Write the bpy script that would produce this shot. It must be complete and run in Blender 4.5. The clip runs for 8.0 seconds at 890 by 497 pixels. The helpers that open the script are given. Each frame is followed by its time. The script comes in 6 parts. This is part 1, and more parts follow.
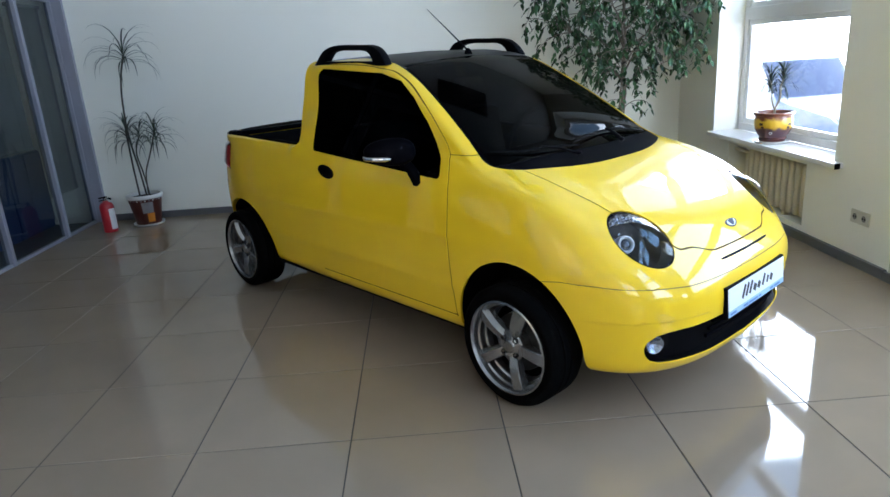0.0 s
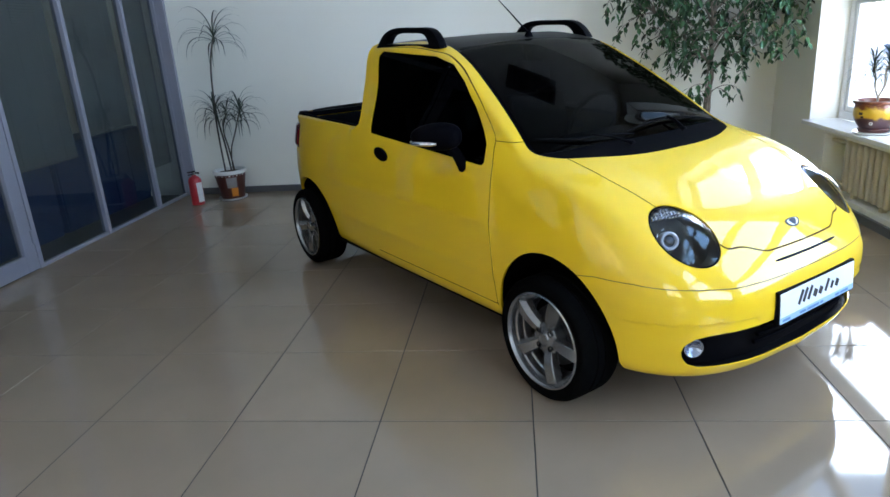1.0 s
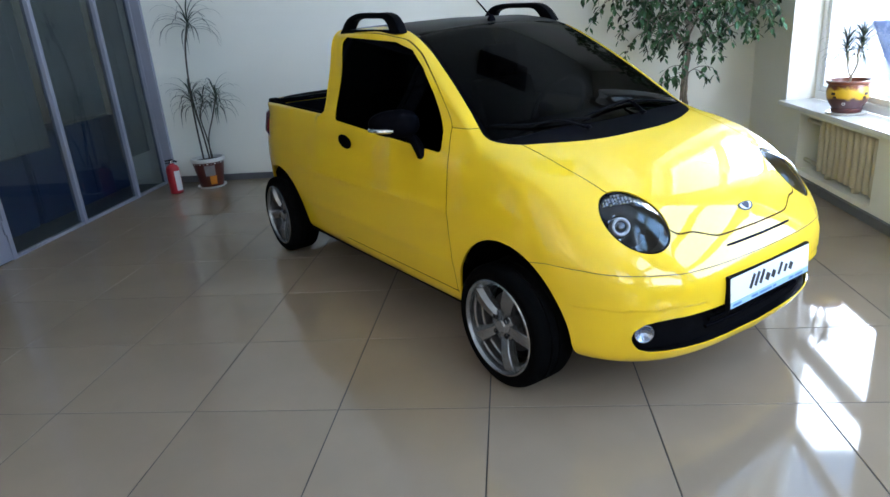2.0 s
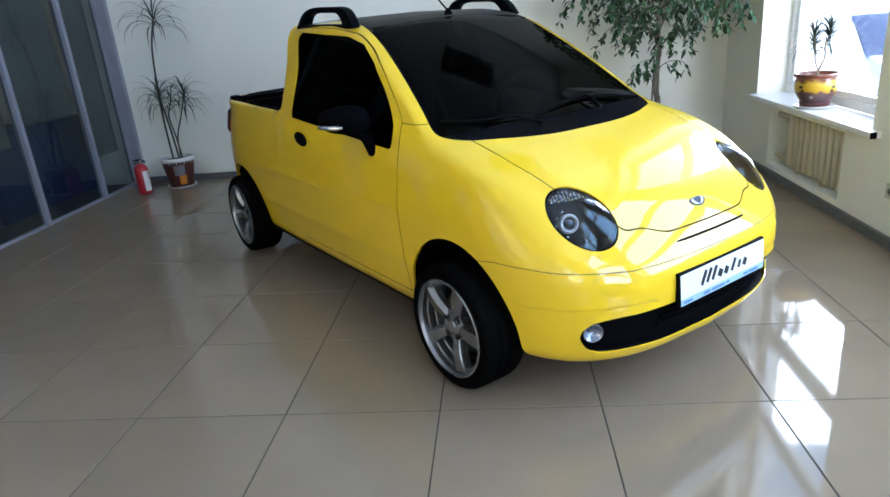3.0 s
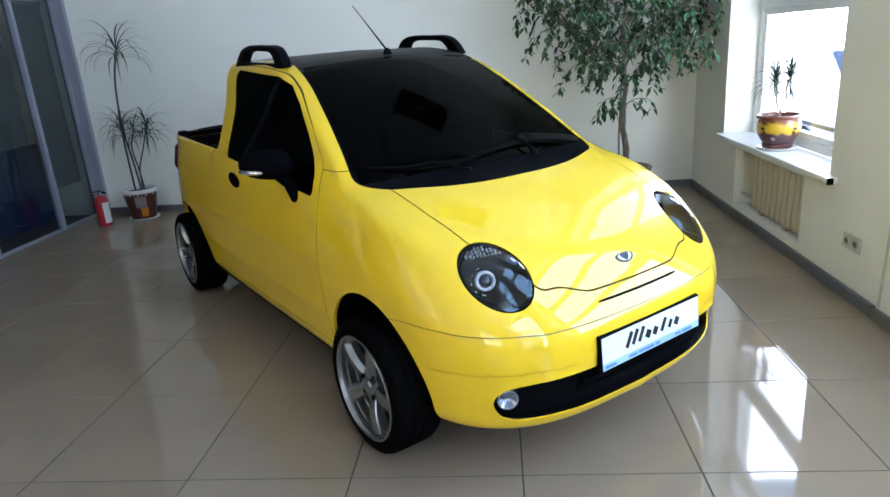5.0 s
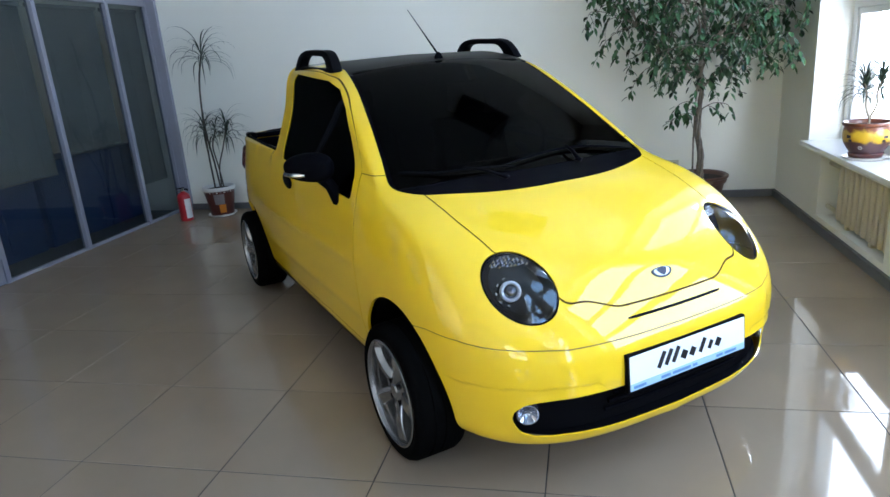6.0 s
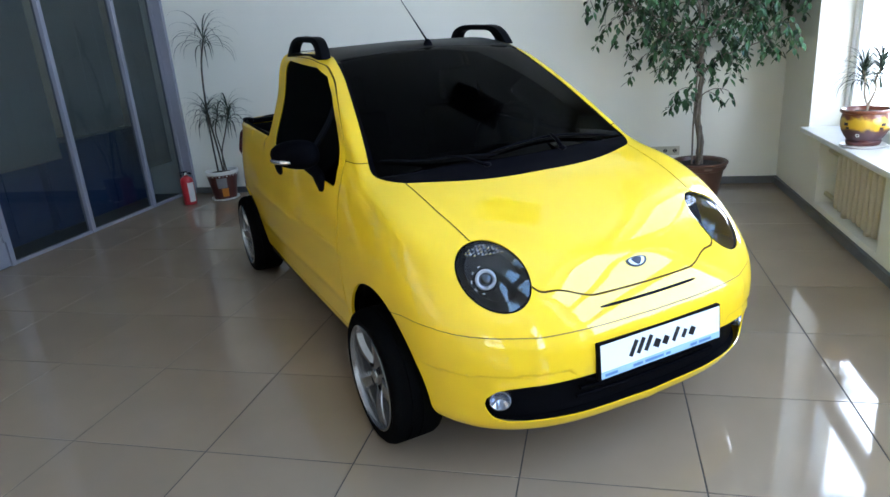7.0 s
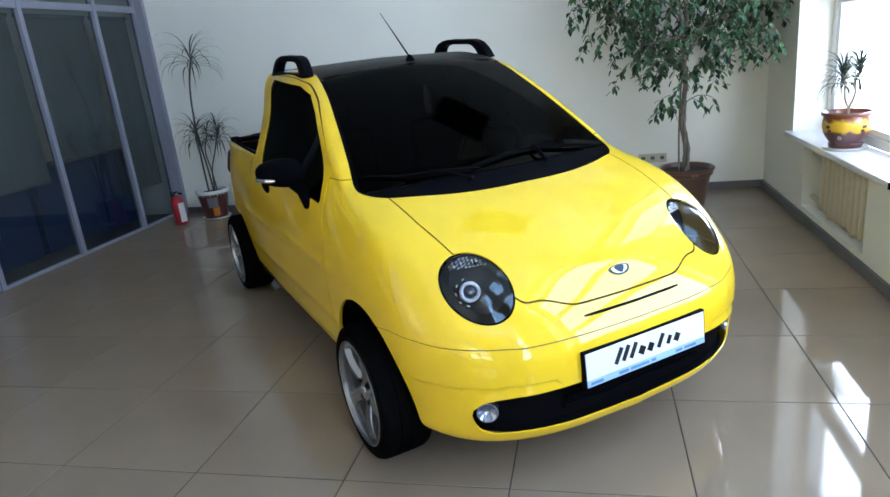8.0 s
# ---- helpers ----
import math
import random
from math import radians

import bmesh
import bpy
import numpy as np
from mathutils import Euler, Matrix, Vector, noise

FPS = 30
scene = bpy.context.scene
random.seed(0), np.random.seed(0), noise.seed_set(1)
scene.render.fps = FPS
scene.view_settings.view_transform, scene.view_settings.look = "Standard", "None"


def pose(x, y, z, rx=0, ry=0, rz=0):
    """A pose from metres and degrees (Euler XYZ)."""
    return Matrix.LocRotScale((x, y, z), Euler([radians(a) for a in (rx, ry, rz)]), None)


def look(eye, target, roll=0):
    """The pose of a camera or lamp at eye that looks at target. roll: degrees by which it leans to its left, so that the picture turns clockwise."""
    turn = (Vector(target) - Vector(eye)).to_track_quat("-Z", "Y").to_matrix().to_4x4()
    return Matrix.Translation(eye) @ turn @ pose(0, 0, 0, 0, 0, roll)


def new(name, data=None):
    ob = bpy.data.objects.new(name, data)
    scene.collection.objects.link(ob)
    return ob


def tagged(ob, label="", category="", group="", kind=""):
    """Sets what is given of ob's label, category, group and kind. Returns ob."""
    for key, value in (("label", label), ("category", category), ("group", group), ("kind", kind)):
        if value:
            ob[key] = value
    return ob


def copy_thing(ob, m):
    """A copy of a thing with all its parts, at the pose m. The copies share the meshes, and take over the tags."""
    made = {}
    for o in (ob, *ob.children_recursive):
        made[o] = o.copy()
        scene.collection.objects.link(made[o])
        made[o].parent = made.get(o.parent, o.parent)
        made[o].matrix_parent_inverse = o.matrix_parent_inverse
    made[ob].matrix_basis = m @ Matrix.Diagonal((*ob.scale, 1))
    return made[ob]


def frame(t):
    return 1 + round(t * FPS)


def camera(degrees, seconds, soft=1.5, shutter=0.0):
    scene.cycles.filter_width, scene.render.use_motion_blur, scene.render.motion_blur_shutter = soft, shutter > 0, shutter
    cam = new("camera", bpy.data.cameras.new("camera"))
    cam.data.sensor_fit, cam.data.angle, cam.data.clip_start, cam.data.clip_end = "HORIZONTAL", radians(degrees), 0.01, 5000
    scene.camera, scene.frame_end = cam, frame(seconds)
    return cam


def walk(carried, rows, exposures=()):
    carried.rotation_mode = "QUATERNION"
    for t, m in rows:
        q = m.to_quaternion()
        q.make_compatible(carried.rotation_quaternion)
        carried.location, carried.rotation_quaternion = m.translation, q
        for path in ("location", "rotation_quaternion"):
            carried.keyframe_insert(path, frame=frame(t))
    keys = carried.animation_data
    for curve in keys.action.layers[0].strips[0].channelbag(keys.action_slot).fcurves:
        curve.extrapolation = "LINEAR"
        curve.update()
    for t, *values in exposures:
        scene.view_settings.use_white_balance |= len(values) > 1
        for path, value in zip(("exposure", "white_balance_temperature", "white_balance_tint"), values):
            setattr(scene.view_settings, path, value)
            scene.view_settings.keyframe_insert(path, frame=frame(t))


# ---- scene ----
cam = camera(68.8, 8.0)
PATH = [
    (0, (-0.255, -2.225, 1.417), (-0.196, -0.311, 0.841), -3.8),
    (0.5, (-0.144, -2.197, 1.419), (-0.257, -0.292, 0.821), -4.5),
    (1, (-0.038, -2.192, 1.419), (-0.262, -0.301, 0.806), -3.8),
    (1.5, (0.049, -2.168, 1.418), (-0.164, -0.285, 0.777), -2.7),
    (2, (0.125, -2.165, 1.422), (-0.091, -0.29, 0.761), -4.5),
    (3.3, (0.332, -2.053, 1.388), (0.146, -0.18, 0.713), -4.8),
    (3.5, (0.367, -2.027, 1.401), (0.164, -0.157, 0.721), -4.8),
    (4, (0.433, -1.983, 1.412), (0.26, -0.11, 0.731), -3.2),
    (4.5, (0.519, -1.923, 1.418), (0.374, -0.027, 0.799), -3.6),
    (4.7, (0.529, -1.919, 1.427), (0.386, -0.02, 0.817), -3.7),
    (5.8, (0.715, -1.852, 1.429), (0.334, 0.029, 0.868), -4.8),
    (6, (0.745, -1.847, 1.424), (0.318, 0.021, 0.85), -4.4),
    (6.5, (0.822, -1.842, 1.434), (0.347, 0.002, 0.824), -4.6),
    (7, (0.865, -1.843, 1.439), (0.402, 0.001, 0.819), -4.4),
    (7.5, (0.898, -1.853, 1.445), (0.444, 0.001, 0.848), -5.5),
    (8, (0.909, -1.845, 1.443), (0.458, 0.013, 0.858), -5.9),
]
walk(cam, [(t, look(eye, target, roll)) for t, eye, target, roll in PATH], exposures=((0.0, 1.91, 6150, 15), (2.0, 2.04, 6150, 15), (3.5, 2.08, 6150, 15), (4.5, 2.03, 6150, 15), (6.5, 1.98, 6150, 15), (8.0, 1.98, 6150, 15)))

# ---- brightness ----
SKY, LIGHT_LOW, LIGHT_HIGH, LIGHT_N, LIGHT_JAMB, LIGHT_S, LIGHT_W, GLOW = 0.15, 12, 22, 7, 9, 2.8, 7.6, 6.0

# ---- world and light ----
world = bpy.data.worlds.new("world")
scene.world = world
world.use_nodes = True
wn = world.node_tree.nodes
sky = wn.new("ShaderNodeTexSky")
sky.sky_type = "NISHITA"
sky.sun_disc = False
sky.sun_elevation = radians(38)
sky.sun_rotation = radians(200)
wn["Background"].inputs["Strength"].default_value = SKY
world.node_tree.links.new(sky.outputs["Color"], wn["Background"].inputs["Color"])

sun_data = bpy.data.lights.new("sun", "SUN")
sun_data.energy = 5.0
sun_data.angle = radians(0.5)
sun_data.color = (1.0, 0.95, 0.88)
sun = new("sun", sun_data)
sun.matrix_world = look((-6, 10, 12), (0, 0, 0))


def window_light(name, m, w, h, watts, color=(0.65, 0.835, 1.0)):
    """A lamp in place of the daylight at one of the room's windows."""
    data = bpy.data.lights.new(name, "AREA")
    data.shape = "RECTANGLE"
    data.size, data.size_y, data.energy = w, h, watts
    data.color = color
    ob = new(name, data)
    ob.matrix_world = m
    return ob


# ---- materials ----
def material(name, color, rough=0.5, metal=0.0, spec=0.5, coat=0.0, var=0.0, scale=8.0, bump=0.0, bump_scale=60.0,
             trans=0.0, rand=0.0, rough_var=0.0):
    mat = bpy.data.materials.new(name)
    mat.use_nodes = True
    n, l = mat.node_tree.nodes, mat.node_tree.links
    p = n["Principled BSDF"]
    p.inputs["Base Color"].default_value = (*color, 1)
    p.inputs["Roughness"].default_value = rough
    p.inputs["Metallic"].default_value = metal
    p.inputs["Specular IOR Level"].default_value = spec
    p.inputs["Coat Weight"].default_value = coat
    p.inputs["Coat Roughness"].default_value = 0.02
    p.inputs["Transmission Weight"].default_value = trans
    tc = n.new("ShaderNodeTexCoord")
    if var or rand:
        tex = n.new("ShaderNodeTexNoise")
        tex.inputs["Scale"].default_value = scale
        tex.inputs["Detail"].default_value = 6
        l.new(tc.outputs["Object"], tex.inputs["Vector"])
        mul = n.new("ShaderNodeMath")
        mul.operation = "MULTIPLY_ADD"
        mul.inputs[1].default_value = 2 * var
        mul.inputs[2].default_value = 1 - var
        l.new(tex.outputs["Fac"], mul.inputs[0])
        value = mul.outputs[0]
        if rand:
            info = n.new("ShaderNodeObjectInfo")
            r = n.new("ShaderNodeMath")
            r.operation = "MULTIPLY_ADD"
            r.inputs[1].default_value = 2 * rand
            r.inputs[2].default_value = 1 - rand
            l.new(info.outputs["Random"], r.inputs[0])
            both = n.new("ShaderNodeMath")
            both.operation = "MULTIPLY"
            l.new(value, both.inputs[0])
            l.new(r.outputs[0], both.inputs[1])
            value = both.outputs[0]
        mix = n.new("ShaderNodeVectorMath")
        mix.operation = "SCALE"
        mix.inputs[0].default_value = color
        l.new(value, mix.inputs["Scale"])
        l.new(mix.outputs[0], p.inputs["Base Color"])
    if rough_var:
        t2 = n.new("ShaderNodeTexNoise")
        t2.inputs["Scale"].default_value = scale * 0.6
        t2.inputs["Detail"].default_value = 5
        l.new(tc.outputs["Object"], t2.inputs["Vector"])
        rm = n.new("ShaderNodeMapRange")
        rm.inputs["To Min"].default_value = max(rough - rough_var, 0.01)
        rm.inputs["To Max"].default_value = rough + rough_var
        l.new(t2.outputs["Fac"], rm.inputs["Value"])
        l.new(rm.outputs[0], p.inputs["Roughness"])
    if bump:
        t3 = n.new("ShaderNodeTexNoise")
        t3.inputs["Scale"].default_value = bump_scale
        t3.inputs["Detail"].default_value = 4
        l.new(tc.outputs["Object"], t3.inputs["Vector"])
        b = n.new("ShaderNodeBump")
        b.inputs["Strength"].default_value = bump
        b.inputs["Distance"].default_value = 0.004
        l.new(t3.outputs["Fac"], b.inputs["Height"])
        l.new(b.outputs[0], p.inputs["Normal"])
    return mat


def pane_glass(name, tint, rough=0.0, ior=1.45, edge=1.0):
    """Thin tinted glass: what passes is dimmed, and it mirrors by Fresnel."""
    mat = bpy.data.materials.new(name)
    mat.use_nodes = True
    n, l = mat.node_tree.nodes, mat.node_tree.links
    n.remove(n["Principled BSDF"])
    through_it, gloss, mix = n.new("ShaderNodeBsdfTransparent"), n.new("ShaderNodeBsdfGlossy"), n.new("ShaderNodeMixShader")
    facing, power, amount = n.new("ShaderNodeLayerWeight"), n.new("ShaderNodeMath"), n.new("ShaderNodeMath")
    through_it.inputs["Color"].default_value = (*tint, 1)
    gloss.inputs["Roughness"].default_value = rough
    f0 = ((ior - 1) / (ior + 1)) ** 2
    facing.inputs["Blend"].default_value = 0.5
    power.operation, amount.operation = "POWER", "MULTIPLY_ADD"
    power.inputs[1].default_value = 5
    amount.inputs[1].default_value, amount.inputs[2].default_value = (1 - f0) * edge, f0
    l.new(facing.outputs["Facing"], power.inputs[0])
    l.new(power.outputs[0], amount.inputs[0])
    l.new(amount.outputs[0], mix.inputs[0])
    l.new(through_it.outputs[0], mix.inputs[1])
    l.new(gloss.outputs[0], mix.inputs[2])
    l.new(mix.outputs[0], n["Material Output"].inputs["Surface"])
    return mat


M_WALL = material("wall_paint", (0.83, 0.815, 0.735), 0.75, var=0.03, scale=1.3, bump=0.12, bump_scale=90)
M_CEIL = material("ceiling_paint", (0.74, 0.74, 0.71), 0.85, var=0.02, scale=2)
M_TILE = material("floor_tile", (0.272, 0.209, 0.147), 0.050, spec=0.6, var=0.11, scale=3, rand=0.03, rough_var=0.025)
M_GROUT = material("grout", (0.03, 0.027, 0.025), 0.8, var=0.2, scale=30)
M_BASE = material("skirting", (0.12, 0.12, 0.125), 0.45, var=0.12, scale=9)
M_ALU = material("powder_coated_frame", (0.26, 0.26, 0.31), 0.30, spec=0.5, var=0.05, scale=6)
M_UPVC = material("white_frame", (0.8, 0.8, 0.8), 0.35, var=0.02, scale=5)
M_SILL = material("sill_board", (0.82, 0.82, 0.82), 0.25, var=0.03, scale=6)
M_DARKGLASS = pane_glass("partition_glass", (0.70, 0.74, 0.75), ior=1.5)
M_CLEAR = pane_glass("window_glass", (0.95, 0.97, 0.97))
M_RAD = material("radiator_enamel", (0.62, 0.55, 0.40), 0.4, var=0.05, scale=12)
M_BLIND = material("blind_slat", (0.20, 0.205, 0.195), 0.5, var=0.06, scale=15)
M_CORD = material("blind_cord", (0.30, 0.30, 0.29), 0.7)
M_OFFICE = material("office_paint", (0.26, 0.28, 0.27), 0.8, var=0.05, scale=2)
M_BLUE = material("blue_laminate", (0.02, 0.06, 0.18), 0.4, var=0.15, scale=4)
M_PLASTIC_WHITE = material("socket_plastic", (0.55, 0.52, 0.42), 0.35, var=0.03)
M_WELL = material("socket_well", (0.20, 0.19, 0.16), 0.5, var=0.1)
M_BLACK = material("black_plastic", (0.003, 0.003, 0.004), 0.5, spec=0.03, var=0.2, scale=30, bump=0.05, bump_scale=300)
M_GROUND = material("yard_paving", (0.70, 0.71, 0.73), 0.8, var=0.25, scale=0.7)


rng = random.Random(7)


# ---- mesh helpers ----
def mesh_of(bm, name, mat, smooth=False, angle=35):
    me = bpy.data.meshes.new(name)
    bmesh.ops.recalc_face_normals(bm, faces=bm.faces)
    bm.to_mesh(me)
    bm.free()
    for m in (mat if isinstance(mat, (list, tuple)) else [mat]):
        me.materials.append(m)
    if smooth:
        for poly in me.polygons:
            poly.use_smooth = True
        me.set_sharp_from_angle(angle=radians(angle))
    return me


def part(name, bm, mat, parent=None, label="", smooth=False, angle=35):
    ob = new(name, mesh_of(bm, name, mat, smooth, angle))
    ob.parent = parent
    if label:
        ob["label"] = label
    return ob


def add_box(bm, x0, x1, y0, y1, z0, z1, bevel=0.0, m=None):
    r = bmesh.ops.create_cube(bm, size=1)
    vs = r["verts"]
    for v in vs:
        v.co = Vector(((x0 + x1) / 2 + v.co.x * (x1 - x0), (y0 + y1) / 2 + v.co.y * (y1 - y0), (z0 + z1) / 2 + v.co.z * (z1 - z0)))
    if m is not None:
        for v in vs:
            v.co = m @ v.co
    if bevel:
        edges = list({e for v in vs for e in v.link_edges})
        bmesh.ops.bevel(bm, geom=edges, offset=bevel, segments=2, affect="EDGES", profile=0.5)
    return vs


def box(x0, x1, y0, y1, z0, z1, bevel=0.0):
    bm = bmesh.new()
    add_box(bm, x0, x1, y0, y1, z0, z1, bevel)
    return bm


def lathe(profile, n=40, axis="z"):
    """A turned body from (radius, height) pairs."""
    bm = bmesh.new()
    rings = []
    for r, h in profile:
        ring = []
        for k in range(n):
            a = 2 * math.pi * k / n
            co = (r * math.cos(a), r * math.sin(a), h) if axis == "z" else (r * math.cos(a), h, r * math.sin(a))
            ring.append(bm.verts.new(co))
        rings.append(ring)
    for a, b in zip(rings, rings[1:]):
        for k in range(n):
            bm.faces.new((a[k], a[(k + 1) % n], b[(k + 1) % n], b[k]))
    for ring, (r, h) in ((rings[0], profile[0]), (rings[-1], profile[-1])):
        if r < 0.02:
            bmesh.ops.pointmerge(bm, verts=ring, merge_co=sum((v.co for v in ring), Vector()) / n)
    return bm


def tube(points, radii, n=8, bm=None):
    """A round bar along points, with a radius at each."""
    bm = bm or bmesh.new()
    rings = []
    pts = [Vector(p) for p in points]
    for i, p in enumerate(pts):
        d = (pts[min(i + 1, len(pts) - 1)] - pts[max(i - 1, 0)]).normalized()
        a = d.orthogonal().normalized()
        if rings:
            a = (ref - d * ref.dot(d)).normalized()
        ref = a
        b = d.cross(a)
        r = radii[i] if isinstance(radii, (list, tuple)) else radii
        rings.append([bm.verts.new(p + r * (math.cos(2 * math.pi * k / n) * a + math.sin(2 * math.pi * k / n) * b)) for k in range(n)])
    for a, b in zip(rings, rings[1:]):
        for k in range(n):
            bm.faces.new((a[k], a[(k + 1) % n], b[(k + 1) % n], b[k]))
    bm.faces.new(rings[0][::-1])
    bm.faces.new(rings[-1])
    return bm


def thing(name, label, category, m=None, group="", kind=""):
    ob = new(name)
    ob.empty_display_size = 0.1
    if m is not None:
        ob.matrix_world = m
    return tagged(ob, label, category, group, kind)


# ---- the room ----
XW, XE, YN, YS, ZC = -3.54, 2.38, 4.29, -5.40, 3.70
WALL_T = 0.40
LEAN = 0.012


def leaned(bm):
    """Turns what runs along the north wall by the wall's slight angle."""
    for v in bm.verts:
        v.co.y += LEAN * (XE - v.co.x)
    return bm


YNW = YN + LEAN * (XE - XW)
# window in the east wall, and two more like it beside the camera's way
WIN_Y0, WIN_Y1, SILL_Z, WIN_Z1 = 1.77, 3.50, 0.60, 3.55
E2_Y0, E2_Y1 = -0.87, 0.86
E3_Y0, E3_Y1 = -3.51, -1.78
# one window in the south wall and one added for light in the west wall, behind the camera
S_X2, S_X3, S_Z0, S_Z1 = 0.30, 2.03, 0.60, 2.60
W_Y0, W_Y1, W_Y2 = -3.60, -1.87, -0.81

floor = tagged(new("floor", mesh_of(box(XW - 0.1, XE + 0.01, YS, YNW + 0.02, -0.12, -0.0020), "floor", M_GROUT)),
               "polished pale beige-grey tiled showroom floor", "floor", kind="structure")
ceiling = tagged(new("ceiling", mesh_of(box(XW - 3.0, XE + WALL_T, YS - WALL_T, YNW + WALL_T, ZC, ZC + 0.15), "ceiling", M_CEIL)),
                 "plain white ceiling", "ceiling", kind="structure")
wall_north = tagged(new("wall_north", mesh_of(leaned(box(XW - 3.0, XE + WALL_T, YN, YN + WALL_T, -0.1, ZC)), "wall_north", M_WALL)),
                    "plain cream painted wall", "wall", kind="structure")


def wall_pieces(cells):
    bm = bmesh.new()
    for c in cells:
        add_box(bm, *c)
    return bm


NICHE_Y0, NICHE_Y1, NICHE_Z0, NICHE_Z1 = 2.06, 3.20, 0.10, 0.53
wall_east = tagged(new("wall_east", mesh_of(wall_pieces([
    (XE, XE + WALL_T, WIN_Y1, YN, -0.1, ZC),
    (XE, XE + WALL_T, E2_Y1, WIN_Y0, -0.1, ZC),
    (XE, XE + WALL_T, E3_Y1, E2_Y0, -0.1, ZC),
    (XE, XE + WALL_T, YS - WALL_T, E3_Y0, -0.1, ZC),
    (XE, XE + WALL_T, E2_Y0, E2_Y1, -0.1, SILL_Z),
    (XE, XE + WALL_T, E2_Y0, E2_Y1, WIN_Z1, ZC),
    (XE, XE + WALL_T, E3_Y0, E3_Y1, -0.1, SILL_Z),
    (XE, XE + WALL_T, E3_Y0, E3_Y1, WIN_Z1, ZC),
    (XE, XE + WALL_T, WIN_Y0, WIN_Y1, WIN_Z1, ZC),
    (XE, XE + WALL_T, WIN_Y0, WIN_Y1, -0.1, NICHE_Z0),
    (XE, XE + WALL_T, WIN_Y0, NICHE_Y0, NICHE_Z0, NICHE_Z1),
    (XE, XE + WALL_T, NICHE_Y1, WIN_Y1, NICHE_Z0, NICHE_Z1),
    (XE, XE + WALL_T, WIN_Y0, WIN_Y1, NICHE_Z1, SILL_Z - 0.035),
    (XE + 0.16, XE + WALL_T, NICHE_Y0, NICHE_Y1, NICHE_Z0, NICHE_Z1),
]), "wall_east", M_WALL)), "cream painted wall with a deep window and a radiator niche", "wall", kind="structure")
wall_south = tagged(new("wall_south", mesh_of(wall_pieces([(XW - 3.0, S_X2, YS - WALL_T, YS, -0.1, ZC), (S_X3, XE, YS - WALL_T, YS, -0.1, ZC), (S_X2, S_X3, YS - WALL_T, YS, -0.1, S_Z0), (S_X2, S_X3, YS - WALL_T, YS, S_Z1, ZC)]), "wall_south", M_WALL)),
                    "cream painted wall with one window", "wall", kind="structure")
wall_west = tagged(new("wall_west", mesh_of(wall_pieces([(XW - WALL_T, XW, W_Y1, W_Y2, -0.1, ZC), (XW - WALL_T, XW, YS, W_Y0, -0.1, ZC), (XW - WALL_T, XW, W_Y0, W_Y1, -0.1, S_Z0), (XW - WALL_T, XW, W_Y0, W_Y1, S_Z1, ZC)]), "wall_west", M_WALL)),
                   "cream painted wall with one window", "wall", kind="structure")

# skirting boards
for nm, c in (("baseboard_north", (XW, XE, YN - 0.026, YN - 0.0, 0.0, 0.062)), ("baseboard_east", (XE - 0.026, XE - 0.0, 1.19, YN - 0.027, 0.0, 0.062)),
              ("baseboard_east_low", (XE - 0.028, XE, YS, 1.185, 0.0, 0.055))):
    tagged(new(nm, mesh_of(leaned(box(*c, bevel=0.003)) if nm == "baseboard_north" else box(*c, bevel=0.003), nm, M_BASE)), "dark grey skirting board along the wall", "baseboard", kind="structure")


# windows: frame, sashes, panes
def window(name, label, origin, turn, w, h, depth_in, mullions, transoms):
    """A window in its opening; local x along the wall, y outwards, z up."""
    base = thing(name, label, "window", Matrix.Translation(origin) @ pose(0, 0, 0, 0, 0, turn), kind="structure")
    f = 0.065
    bm = bmesh.new()
    for c in ((0, w, 0, f), (0, w, h - f, h), (0, f, f, h - f), (w - f, w, f, h - f)):
        add_box(bm, c[0], c[1], depth_in, depth_in + 0.07, c[2], c[3], 0.006)
    part("window_frame", bm, M_UPVC, base)
    xs = [f] + [m for m in mullions] + [w - f]
    for m in mullions:
        part("mullion", box(m - 0.045, m + 0.045, depth_in - 0.006, depth_in + 0.064, f, h - f, 0.006), M_UPVC, base)
    for transom in transoms:
        for a, b in zip(xs, xs[1:]):
            a2 = a + (0.045 if a in mullions else 0)
            b2 = b - (0.045 if b in mullions else 0)
            part("transom", box(a2, b2, depth_in - 0.003, depth_in + 0.067, transom - 0.05, transom + 0.05, 0.006), M_UPVC, base)
    lines = [f - 0.05] + list(transoms) + [h - f + 0.05]
    zs = [(a + 0.05, b - 0.05) for a, b in zip(lines, lines[1:])]
    for a, b in zip(xs, xs[1:]):
        a2 = a + (0.045 if a in mullions else 0)
        b2 = b - (0.045 if b in mullions else 0)
        for z0, z1 in zs:
            sash = bmesh.new()
            s = 0.04
            for c in ((a2, b2, z0, z0 + s), (a2, b2, z1 - s, z1), (a2, a2 + s, z0 + s, z1 - s), (b2 - s, b2, z0 + s, z1 - s)):
                add_box(sash, c[0], c[1], depth_in + 0.012, depth_in + 0.056, c[2], c[3], 0.004)
            sash_ob = part("sash", sash, M_UPVC, base)
            pane = part("pane", box(a2 + s, b2 - s, depth_in + 0.03, depth_in + 0.036, z0 + s, z1 - s), M_CLEAR, sash_ob)
            pane.visible_shadow = False
    return base


